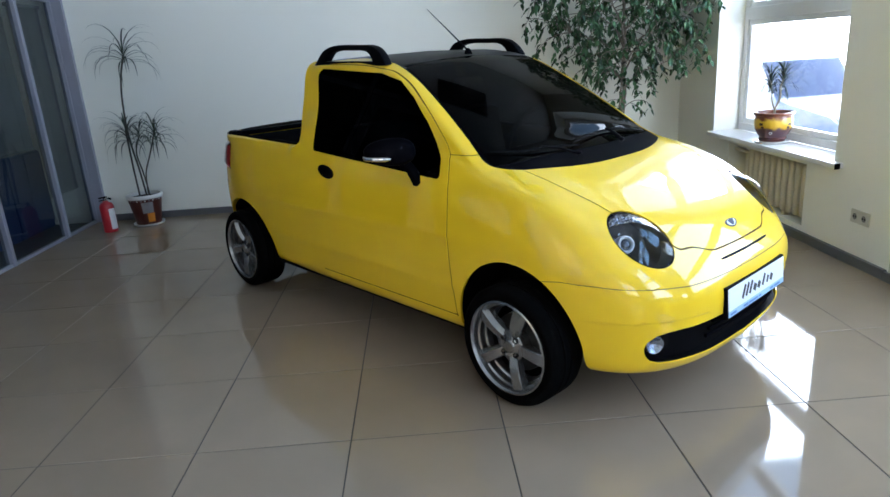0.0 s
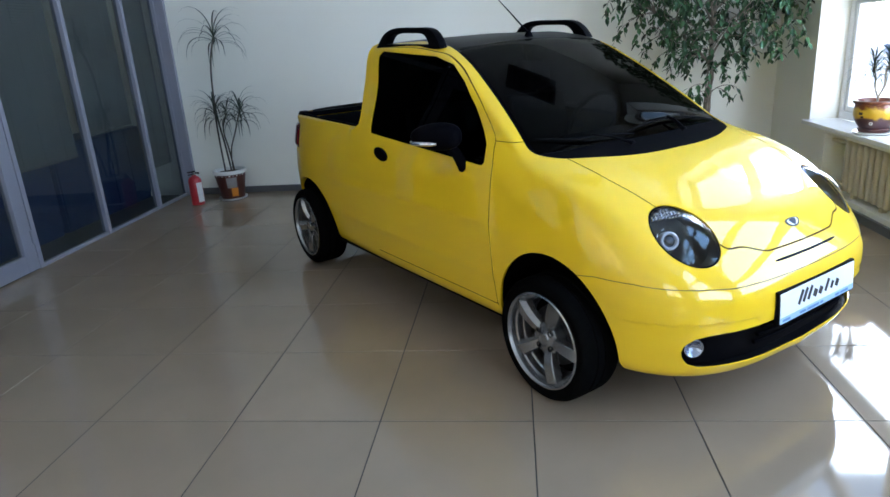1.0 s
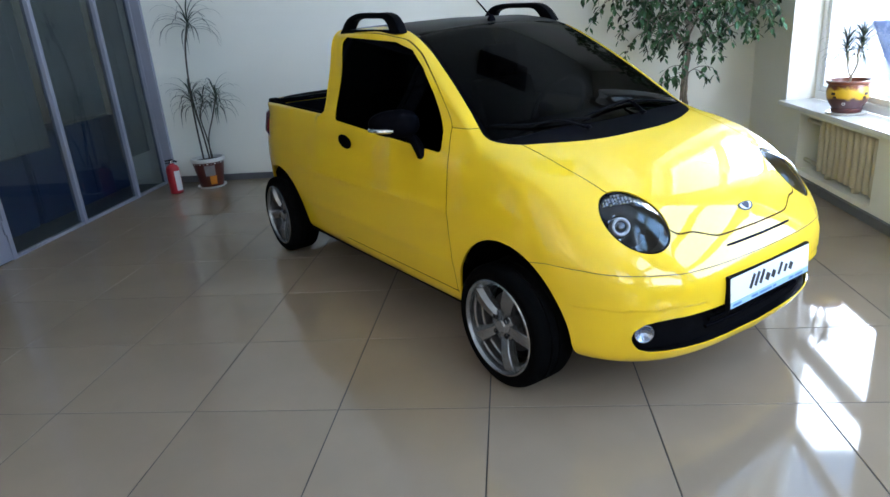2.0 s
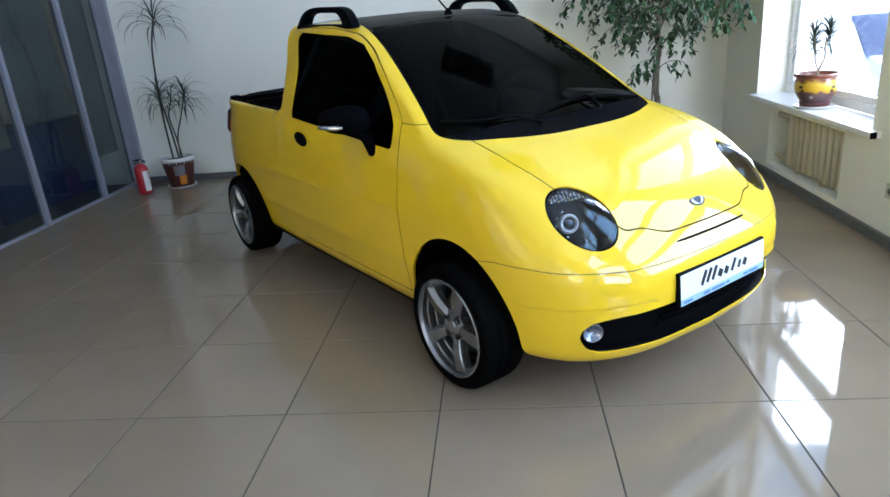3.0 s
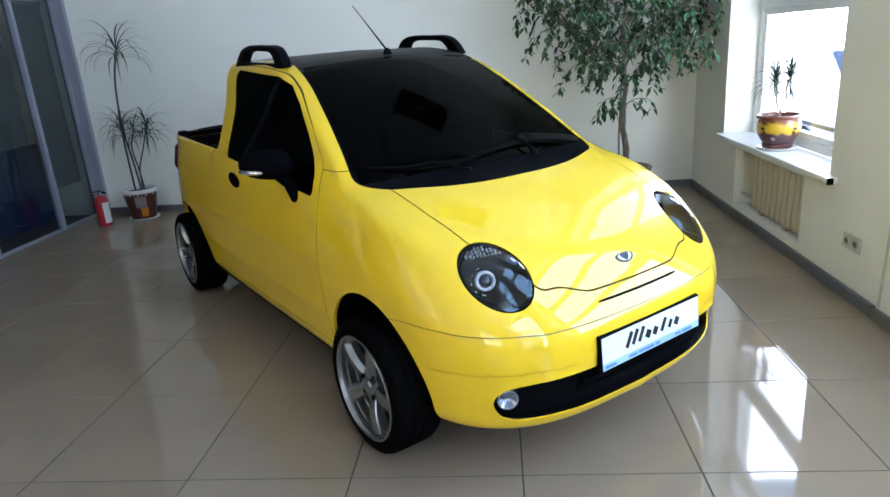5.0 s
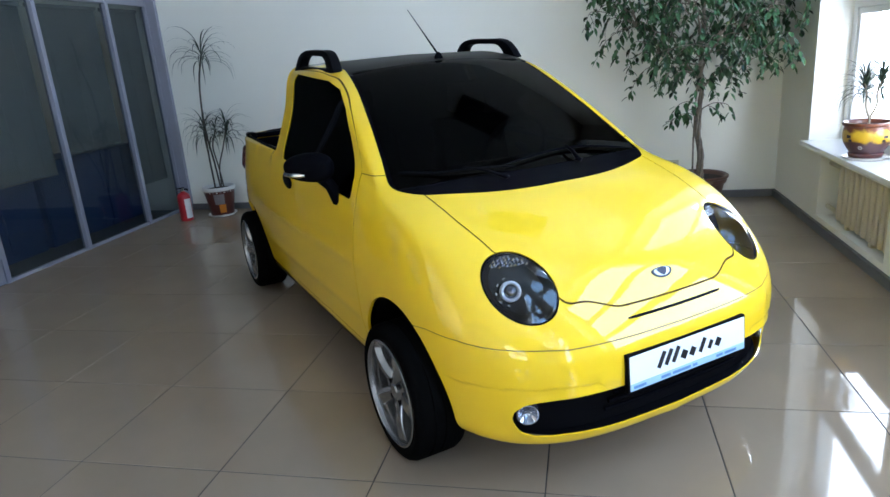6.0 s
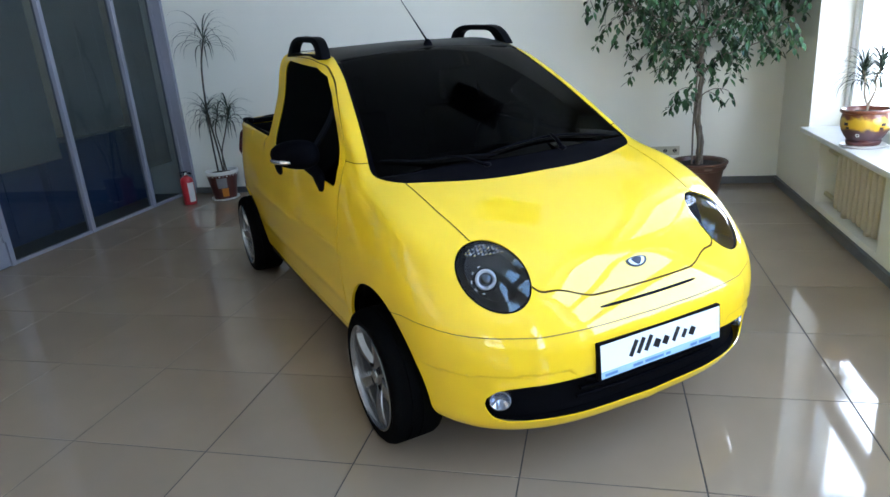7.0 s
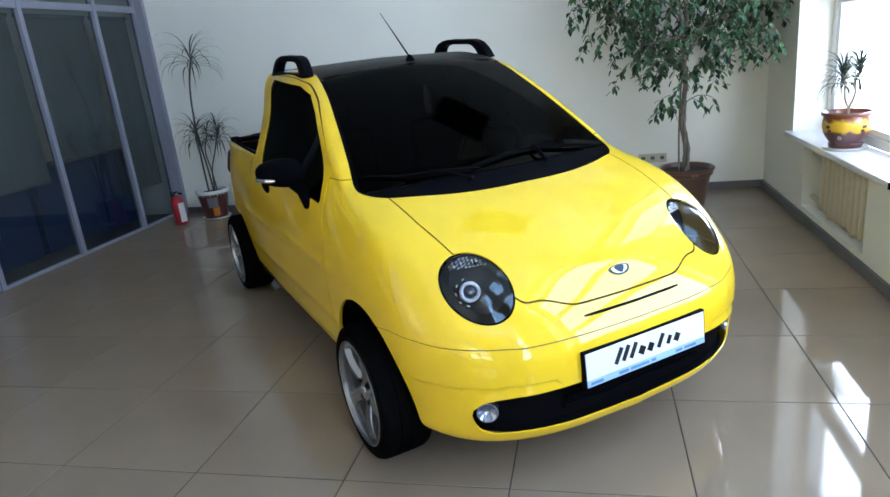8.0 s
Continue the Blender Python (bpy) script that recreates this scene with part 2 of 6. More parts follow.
# local x runs north to south along the east wall
window("window_1", "tall white framed window with two transoms over a deep sill", (XE, WIN_Y1, SILL_Z), -90, WIN_Y1 - WIN_Y0, WIN_Z1 - SILL_Z, 0.22, (), (0.965, 1.84))
for nm, y1 in (("window_2", E2_Y1), ("window_3", E3_Y1)):
    window(nm, "tall white framed window with two transoms", (XE, y1, SILL_Z), -90, WIN_Y1 - WIN_Y0, WIN_Z1 - SILL_Z, 0.22, (), (0.965, 1.84))
# added window and warm lamp, both unseen, to light the flank and east wall
window("window_4", "white framed window with a transom, out of view", (XW, W_Y0, S_Z0), 90, W_Y1 - W_Y0, S_Z1 - S_Z0, 0.22, (0.865,), (0.94,))
window_light("daylight_west", look((XW - 0.36, (W_Y0 + W_Y1) / 2, 1.60), (XW + 3, (W_Y0 + W_Y1) / 2 + 0.8, 1.5)), 1.7, 1.95, LIGHT_W, (1.0, 0.76, 0.48))
window("window_5", "white framed window with a transom, out of view", (S_X3, YS, S_Z0), 180, S_X3 - S_X2, S_Z1 - S_Z0, 0.22, (0.865,), (0.94,))
window_light("daylight_south", look(((S_X2 + S_X3) / 2, YS - 0.36, 1.60), ((S_X2 + S_X3) / 2, YS + 3, 1.5)), 1.7, 1.95, LIGHT_S, (1.0, 0.84, 0.64))
tagged(new("window_sill", mesh_of(box(XE - 0.055, XE + 0.22, WIN_Y0 - 0.09, WIN_Y1 + 0.02, SILL_Z - 0.034, SILL_Z, 0.006), "window_sill", M_SILL)),
       "glossy white window sill board", "window sill", kind="structure")
add = new("sill_end_cap", mesh_of(box(XE - 0.058, XE - 0.022, WIN_Y0 - 0.096, WIN_Y0 - 0.0905, SILL_Z - 0.036, SILL_Z + 0.001, 0.002), "sill_end_cap", M_BLACK))
tagged(add, "small dark end cap of the sill board", "end cap", kind="structure")

# pale sunlit yard in the lower panes, blue sky in the upper ones
for nm, y in (("daylight_east", (E2_Y0 + E2_Y1) / 2), ("daylight_southeast", (E3_Y0 + E3_Y1) / 2)):
    window_light(nm + "_low", look((XE + 0.36, y, 1.09), (XE - 3, y, 1.09)), 1.7, 0.92, LIGHT_LOW, (0.70, 0.84, 1.0))
    window_light(nm + "_high", look((XE + 0.36, y, 2.56), (XE - 3, y, 2.38)), 1.7, 1.96, LIGHT_HIGH, (0.36, 0.63, 1.0))
window_light("daylight_northeast", look((XE + 0.36, (WIN_Y0 + WIN_Y1) / 2, 2.60), (XE - 3, (WIN_Y0 + WIN_Y1) / 2, 2.3)), 1.6, 1.90, LIGHT_N, (0.40, 0.67, 1.0))
# lamp added outside the opening, out of sight: southern sky slantwise on the reveal behind the sill
window_light("daylight_reveal", look((XE + 0.66, WIN_Y0 + 0.14, 1.55), (XE + 0.02, WIN_Y1 + 0.10, 1.45)), 0.5, 1.6, LIGHT_JAMB, (0.80, 0.90, 1.0))

# radiator in its niche
radiator = thing("radiator", "cream cast-iron column radiator in a niche under the sill", "radiator", pose(XE + 0.055, 0, 0))
n_sec = 10
step = (NICHE_Y1 - NICHE_Y0 - 0.30) / n_sec
for k in range(n_sec):
    y = NICHE_Y0 + 0.03 + step * (k + 0.5)
    bm = bmesh.new()
    add_box(bm, -0.03, 0.045, y - step * 0.30, y + step * 0.30, 0.135, 0.52, 0.016)
    part("section", bm, M_RAD, radiator, smooth=True, angle=50)
for z in (0.17, 0.48):
    part("pipe", tube([(0.01, NICHE_Y0 + 0.03, z), (0.01, NICHE_Y1 - 0.02, z)], 0.016, 10), M_RAD, radiator, smooth=True)
for z in (0.1, ):
    part("foot", box(-0.01, 0.03, NICHE_Y0 + 0.3, NICHE_Y0 + 0.34, 0.1, 0.15, 0.004), M_RAD, radiator)
    part("foot", box(-0.01, 0.03, NICHE_Y0 + 0.7, NICHE_Y0 + 0.74, 0.1, 0.15, 0.004), M_RAD, radiator)


def socket(m, n, label):
    base = thing("wall_socket", label, "socket", m)
    part("plate", box(-0.041 * n, 0.041 * n, -0.012, -0.0005, -0.041, 0.041, 0.004), M_PLASTIC_WHITE, base)
    for k in range(n):
        cx = -0.041 * n + 0.041 + 0.082 * k
        bm = lathe([(0.001, -0.0125), (0.02, -0.0125), (0.022, -0.0155), (0.024, -0.0155), (0.024, -0.012)], 24, "y")
        for v in bm.verts:
            v.co.x += cx
        part("rim", bm, M_PLASTIC_WHITE, base, smooth=True)
        # flat grey disc; the shade of the well is put into its colour
        bm = lathe([(0.0005, -0.0129), (0.0195, -0.0129), (0.0198, -0.0125)], 24, "y")
        for v in bm.verts:
            v.co.x += cx
        part("well", bm, M_WELL, base, "grey disc with the socket well's shade in its colour")
        for dx in (-0.0095, 0.0095):
            bm = lathe([(0.0005, -0.0138), (0.006, -0.0138), (0.006, -0.0128)], 10, "y")
            for v in bm.verts:
                v.co.x += cx + dx
            part("pin_hole", bm, M_BLACK, base)
    return base


socket(Matrix.Translation((XE, 1.46, 0.305)) @ pose(0, 0, 0, 0, 0, -90), 2, "cream double wall socket low on the wall")
socket(Matrix.Translation((1.44, YN + LEAN * (XE - 1.44), 0.31)) @ pose(0, 0, 0, 0, 0, -0.7), 3, "cream triple wall socket beside the potted ficus")
conduit = tagged(new("cable_duct", mesh_of(tube([(XE - 0.006, 1.165, 0.03), (XE - 0.006, 1.15, 0.4), (XE - 0.006, 1.15, 1.4)], 0.006, 8), "cable_duct", M_PLASTIC_WHITE, True)),
                 "thin cream cable clipped upright to the wall", "cable")

# ---- glass partition to the office ----
POSTS = (2.02, 2.885, 3.745, YNW - 0.032)
partition = thing("partition", "dark glass office partition in grey metal frames", "partition", kind="structure")
for y in POSTS:
    part("post", box(XW - 0.05, XW + 0.012, y - 0.021, y + 0.021, 0.0, ZC, 0.004), M_ALU, partition)
for y0, y1 in zip(POSTS, POSTS[1:]):
    part("bottom_rail", box(XW - 0.046, XW + 0.006, y0 + 0.022, y1 - 0.022, 0.0, 0.024, 0.003), M_ALU, partition)
    part("transom", box(XW - 0.046, XW + 0.006, y0 + 0.022, y1 - 0.022, 2.09, 2.15, 0.003), M_ALU, partition)
    part("head_rail", box(XW - 0.046, XW + 0.006, y0 + 0.022, y1 - 0.022, ZC - 0.06, ZC - 0.004, 0.003), M_ALU, partition)
    for z0, z1 in ((0.024, 2.09), (2.15, ZC - 0.06)):
        part("pane", box(XW - 0.026, XW - 0.018, y0 + 0.03, y1 - 0.03, z0, z1), M_DARKGLASS, partition)
part("corner_trim", leaned(box(XW + 0.0, XW + 0.105, YN - 0.045, YN - 0.0005, 0.0, ZC, 0.004)), M_ALU, partition)
# the door leaf beside it
door = thing("door_1", "grey framed glass office door", "door", kind="structure")
DY0, DY1 = 1.10, 1.985
for nm, c in (("stile", (DY0, DY0 + 0.11, 0.01, 2.08)), ("stile", (DY1 - 0.11, DY1, 0.01, 2.08)), ("bottom_rail", (DY0 + 0.11, DY1 - 0.11, 0.01, 0.13)),
              ("top_rail", (DY0 + 0.11, DY1 - 0.11, 1.96, 2.08))):
    part(nm, box(XW - 0.04, XW + 0.016, c[0], c[1], c[2], c[3], 0.004), M_ALU, door)
part("pane", box(XW - 0.02, XW - 0.012, DY0 + 0.105, DY1 - 0.105, 0.125, 1.965), M_DARKGLASS, door)
part("hinge", box(XW + 0.016, XW + 0.03, DY1 - 0.02, DY1 + 0.004, 0.2, 0.3, 0.004), M_ALU, door)
# unseen bays added beside the door; their dark glass dims the car's reflections
for k in range(2):
    y1 = 1.035 - 0.92 * k
    y0 = max(y1 - 0.92, YS)
    part("post", box(XW - 0.05, XW + 0.012, y1 - 0.06, y1, 0.0, ZC, 0.004), M_ALU, partition)
    if y1 - 0.06 > y0 + 0.05:
        part("bottom_rail", box(XW - 0.046, XW + 0.006, y0 + 0.001, y1 - 0.061, 0.0, 0.024, 0.003), M_ALU, partition)
        part("transom", box(XW - 0.046, XW + 0.006, y0 + 0.001, y1 - 0.061, 2.09, 2.15, 0.003), M_ALU, partition)
        part("pane", box(XW - 0.026, XW - 0.018, y0, y1 - 0.06, 0.024, 2.09), M_DARKGLASS, partition)
        part("pane", box(XW - 0.026, XW - 0.018, y0, y1 - 0.06, 2.15, ZC), M_DARKGLASS, partition)
part("pane", box(XW - 0.026, XW - 0.018, 1.04, 1.99, 2.15, ZC), M_DARKGLASS, partition)
part("door_frame", box(XW - 0.05, XW + 0.012, 1.04, 1.095, 0.0, 2.15, 0.004), M_ALU, door)
part("door_frame", box(XW - 0.05, XW + 0.012, 1.096, 1.99, 2.09, 2.15, 0.004), M_ALU, door)

# office behind the glass
OX = XW - 2.6
tagged(new("office_floor", mesh_of(box(OX, XW - 0.1, W_Y2, YNW + 0.02, -0.12, -0.004), "office_floor", M_BASE)), "dark office floor", "floor", kind="structure")
tagged(new("office_wall", mesh_of(box(OX - 0.1, OX, YS, YNW + 0.05, -0.1, ZC), "office_wall", M_OFFICE)), "dim grey office wall", "wall", kind="structure")

# ---- outside ----
tagged(new("ground", mesh_of(box(XE + WALL_T + 0.02, 900, -900, 900, -1.45, -1.40), "ground", M_GROUND)), "pale dusty yard paving outside the window", "ground", kind="structure")

# backdrop that glows by itself; its sunlight is put in as emission
backdrop_mat = material("sunlit_facade", (0.75, 0.75, 0.74), 0.9, var=0.08, scale=0.4)
backdrop_mat.node_tree.nodes["Principled BSDF"].inputs["Emission Color"].default_value = (0.78, 0.88, 1.0, 1)
backdrop_mat.node_tree.nodes["Principled BSDF"].inputs["Emission Strength"].default_value = GLOW
backdrop_mat.cycles.emission_sampling = "NONE"
tagged(new("backdrop", mesh_of(box(3.2, 44, 17.0, 17.5, -1.40, 13.0), "backdrop", backdrop_mat)), "pale overexposed distance beyond the yard that glows in place of sunlight", "backdrop", kind="structure")

# ---- the pickup ----
M_YELLOW = material("yellow_paint", (0.87, 0.565, 0.010), 0.4, spec=0.15, coat=1.0, var=0.015, scale=3)
M_YELLOW.node_tree.nodes["Principled BSDF"].inputs["Coat IOR"].default_value = 1.58
M_TRIM = material("black_trim", (0.003, 0.003, 0.0042), 0.55, spec=0.025, var=0.15, scale=25)
M_WIPER = material("wiper_rubber", (0.002, 0.002, 0.0032), 0.28, spec=0.05)
M_SCUTTLE = material("scuttle_plastic", (0.0022, 0.0022, 0.0035), 0.34, spec=0.04, var=0.15, scale=25, bump=0.03, bump_scale=120)
M_ROOF = material("black_roof_film", (0.0055, 0.005, 0.0045), 0.42, spec=0.10, var=0.1, scale=20)
M_SEAM = material("shut_line", (0.070, 0.034, 0.004), 0.8, spec=0.1)
M_JOINT = material("joint_shade", (0.16, 0.085, 0.004), 0.6)
M_TYRE = material("tyre_rubber", (0.0035, 0.0035, 0.0035), 0.8, spec=0.03, var=0.2, scale=40, bump=0.1, bump_scale=200)
M_ALLOY = material("alloy_paint", (0.28, 0.28, 0.285), 0.24, metal=0.85, var=0.05, scale=20)
M_ALLOY_DARK = material("brake_steel", (0.06, 0.06, 0.06), 0.4, metal=0.8, var=0.2, scale=30)
M_CARGLASS = pane_glass("tinted_car_glass", (0.005, 0.005, 0.005), ior=1.12, edge=0.35)
M_SIDEGLASS = pane_glass("black_film_glass", (0.006, 0.006, 0.006), ior=1.06, edge=0.25)
M_LENS = pane_glass("lamp_lens", (0.86, 0.88, 0.91), ior=1.62)
for mat in (M_TRIM, M_WIPER, M_SCUTTLE, M_TYRE):
    mat.node_tree.nodes["Principled BSDF"].inputs["IOR"].default_value = 1.2
M_CHROME = material("chrome", (0.75, 0.76, 0.78), 0.12, metal=1.0, var=0.03)
M_FOG = material("fog_lamp_glass", (0.30, 0.33, 0.40), 0.18, metal=0.85, var=0.35, scale=55)
M_LAMPBACK = material("lamp_housing", (0.004, 0.004, 0.005), 0.3, spec=0.1)
M_RING = material("ring_plastic", (0.68, 0.68, 0.70), 0.35, var=0.1, scale=60)
M_FACET = material("indicator_reflector", (0.62, 0.62, 0.64), 0.25, metal=0.9, var=0.3, scale=90)
M_BULB = material("projector_glass", (0.10, 0.11, 0.13), 0.06, metal=0.9, var=0.3, scale=120)
M_PLATE = material("plate_enamel", (0.78, 0.83, 0.86), 0.35, var=0.02)
M_PLATEBLUE = material("plate_print_blue", (0.10, 0.22, 0.42), 0.4)
M_INK = material("black_ink", (0.006, 0.006, 0.008), 0.4)
M_CABIN = material("cabin_fabric", (0.035, 0.036, 0.038), 0.85, var=0.2, scale=50)
M_RED = material("tail_lamp_red", (0.14, 0.008, 0.008), 0.15, coat=0.5)

CAR = pose(0.646, 0.667, 0, 0, 0, -50)
car = thing("pickup_truck", "small bright yellow two-seat pickup with black roof and alloy wheels", "car", CAR)

# -- the skin: ribs run from the sill over the shoulder to the centre line. x ahead of the front axle, y to the left.
XS, XR, CAB = 0.0, -2.38, -1.645


def lerp(a, b, t):
    return a + (b - a) * t


def smooth(t):
    t = min(max(t, 0.0), 1.0)
    return t * t * (3 - 2 * t)


def table(x, xs, ys):
    """Smooth (monotone cubic) reading of a short table, xs rising."""
    n = len(xs)
    if x <= xs[0]:
        return ys[0]
    if x >= xs[-1]:
        return ys[-1]
    d = [(ys[k + 1] - ys[k]) / (xs[k + 1] - xs[k]) for k in range(n - 1)]
    m = [d[0]] + [0 if d[k - 1] * d[k] <= 0 else 2 * d[k - 1] * d[k] / (d[k - 1] + d[k]) for k in range(1, n - 1)] + [d[-1]]
    k = max(j for j in range(n - 1) if xs[j] <= x)
    h = xs[k + 1] - xs[k]
    t = (x - xs[k]) / h
    return ((1 + 2 * t) * (1 - t) ** 2 * ys[k] + t * (1 - t) ** 2 * h * m[k] + t * t * (3 - 2 * t) * ys[k + 1] + t * t * (t - 1) * h * m[k + 1])


# bonnet, windscreen and roof along the centre line
TOP_X = (CAB, -1.25, -1.0, -0.88, -0.72, -0.45, -0.2, -0.06, 0.12, 0.32, 0.46, 0.54)
TOP_Z = (1.425, 1.432, 1.418, 1.388, 1.305, 1.148, 1.005, 0.945, 0.888, 0.812, 0.745, 0.695)


def top(x, y):
    glass = smooth((-0.14 - x) / 0.12) * smooth((x + 0.91) / 0.09)
    bow = table(x, (-1.2, -0.95, -0.22, -0.08, 0.2, 0.54), (0.075, 0.15, 0.19, 0.055, 0.070, 0.11))
    d = -x - 0.2
    return lerp(table(x, TOP_X, TOP_Z), 1.005 + 0.695 * d - 0.184 * d * d, glass) - bow * y * y


def side_y(x, z):
    """Half width of the cab's side above the belt."""
    return 0.668 - 0.010 * smooth((-x - 0.9) / 1.5) - 0.235 * max(z - 0.90, 0) - 0.05 * max(z - 0.90, 0) ** 2


def corner(x):
    z = 1.2
    for _ in range(30):
        z = 0.5 * z + 0.5 * top(x, side_y(x, z))
    return side_y(x, z), z


# lower levels: half width, nose reach, nose power, tail reach, side height, nose height
LEVELS = ((0.640, 0.560, 3.0, -2.80, 0.188, 0.188),
          (0.700, 0.603, 3.1, -2.885, 0.226, 0.218),
          (0.734, 0.634, 3.2, -2.995, 0.400, 0.363),
          (0.747, 0.634, 3.15, -3.010, 0.600, 0.508),
          (0.735, 0.592, 2.60, -2.965, 0.740, 0.603),
          (0.702, 0.530, 2.27, -2.870, 0.850, 0.684))
N_FAN, N_SIDE, N_TAIL = 44, 128, 16


def lower(j, kind, t):
    b, xn, nn, xt, zs, zn = LEVELS[j]
    belt = (0.0, 0.0, 0.0, 0.02, 0.06, 0.075)[j]
    if kind == "fan":
        th = t * math.pi / 2
        x = XS + (xn - XS) * math.cos(th) ** (2 / nn)
        y = b * math.sin(th) ** (2 / nn)
        return x, y, lerp(zn, zs, smooth(t * 1.05 - 0.05) ** (1, 1, 1, 1, 1.3, 1.6)[j] if j > 2 else t)
    if kind == "side":
        x = lerp(XS, XR, t)
        z = zs + belt * smooth((0 - x) / 0.45) + (0.022 * (-x - 0.3) if j == 5 else 0) * smooth((-x - 0.3) / 0.2)
        y = b - 0.012 * smooth((-x - 1.3) / 1.0) + (0.006 * math.exp(-((x + 0.05) / 0.35) ** 2 ) if j in (2, 3) else 0)
        return x, y, z
    x0, y0, z0 = lower(j, "side", 1.0)
    th = t * math.pi / 2
    return XR + (xt - XR) * math.sin(th) ** (2 / 3.0), y0 * math.cos(th) ** (2 / 3.2), z0


def upper(k, kind, t):
    """k 0..3: quarter up the side, corner, half way in, centre."""
    if kind == "fan":
        th = t * math.pi / 2
        cy, cz = corner(XS)
        reach = (0.49, 0.43, 0.36, 0.22)[k]
        b = (lerp(LEVELS[5][0], cy, 0.6), cy - 0.008, cy * 0.52, 0.0)[k]
        nn = (1.9, 1.95, 2.0, 2.0)[k]
        x, y = XS + reach * math.cos(th) ** (2 / nn), b * math.sin(th) ** (2 / nn)
        z = top(x, y)
        if k == 0:
            z -= lerp(0.003, top(XS, b) - lerp(0.850, cz, 0.6), smooth(t))
        if k == 1:
            z -= 0.006 * smooth(t)
        return x, y, z
    x = lerp(XS, XR, t)
    cy, cz = corner(x)
    _, y5, z5 = lower(5, "side", t)
    if k == 0:
        f = lerp(0.6, 0.5, smooth(-x / 0.3))
        z = lerp(z5, cz, f)
        return x, lerp(lerp(y5, cy, f), side_y(x, z) + 0.004, smooth(-x / 0.3)), z
    if k == 1:
        return x, cy - 0.008, cz - 0.006
    y = cy * (0.62 if k == 2 else 0.0) * lerp(0.52 / 0.62, 1, smooth(-x / 0.3))
    return x, y, top(x, y)


def spline_row(ctrl, sub):
    """Points along a Catmull-Rom curve (chord-length) through ctrl."""
    p = [Vector(c) for c in ctrl]
    p = [2 * p[0] - p[1]] + p + [2 * p[-1] - p[-2]]
    out = []
    for i in range(1, len(p) - 2):
        t0, t1, t2, t3 = 0, *np.cumsum([max((p[i + d] - p[i + d - 1]).length, 1e-4) ** 0.5 for d in (0, 1, 2)])
        n = sub[i - 1]
        for s in range(n):
            t = lerp(t1, t2, s / n)
            a1 = p[i - 1] * ((t1 - t) / (t1 - t0)) + p[i] * ((t - t0) / (t1 - t0))
            a2 = p[i] * ((t2 - t) / (t2 - t1)) + p[i + 1] * ((t - t1) / (t2 - t1))
            a3 = p[i + 1] * ((t3 - t) / (t3 - t2)) + p[i + 2] * ((t - t2) / (t3 - t2))
            b1 = a1 * ((t2 - t) / (t2 - t0)) + a2 * ((t - t0) / (t2 - t0))
            b2 = a2 * ((t3 - t) / (t3 - t1)) + a3 * ((t - t1) / (t3 - t1))
            out.append(b1 * ((t2 - t) / (t2 - t1)) + b2 * ((t - t1) / (t2 - t1)))
    out.append(p[-2])
    return out


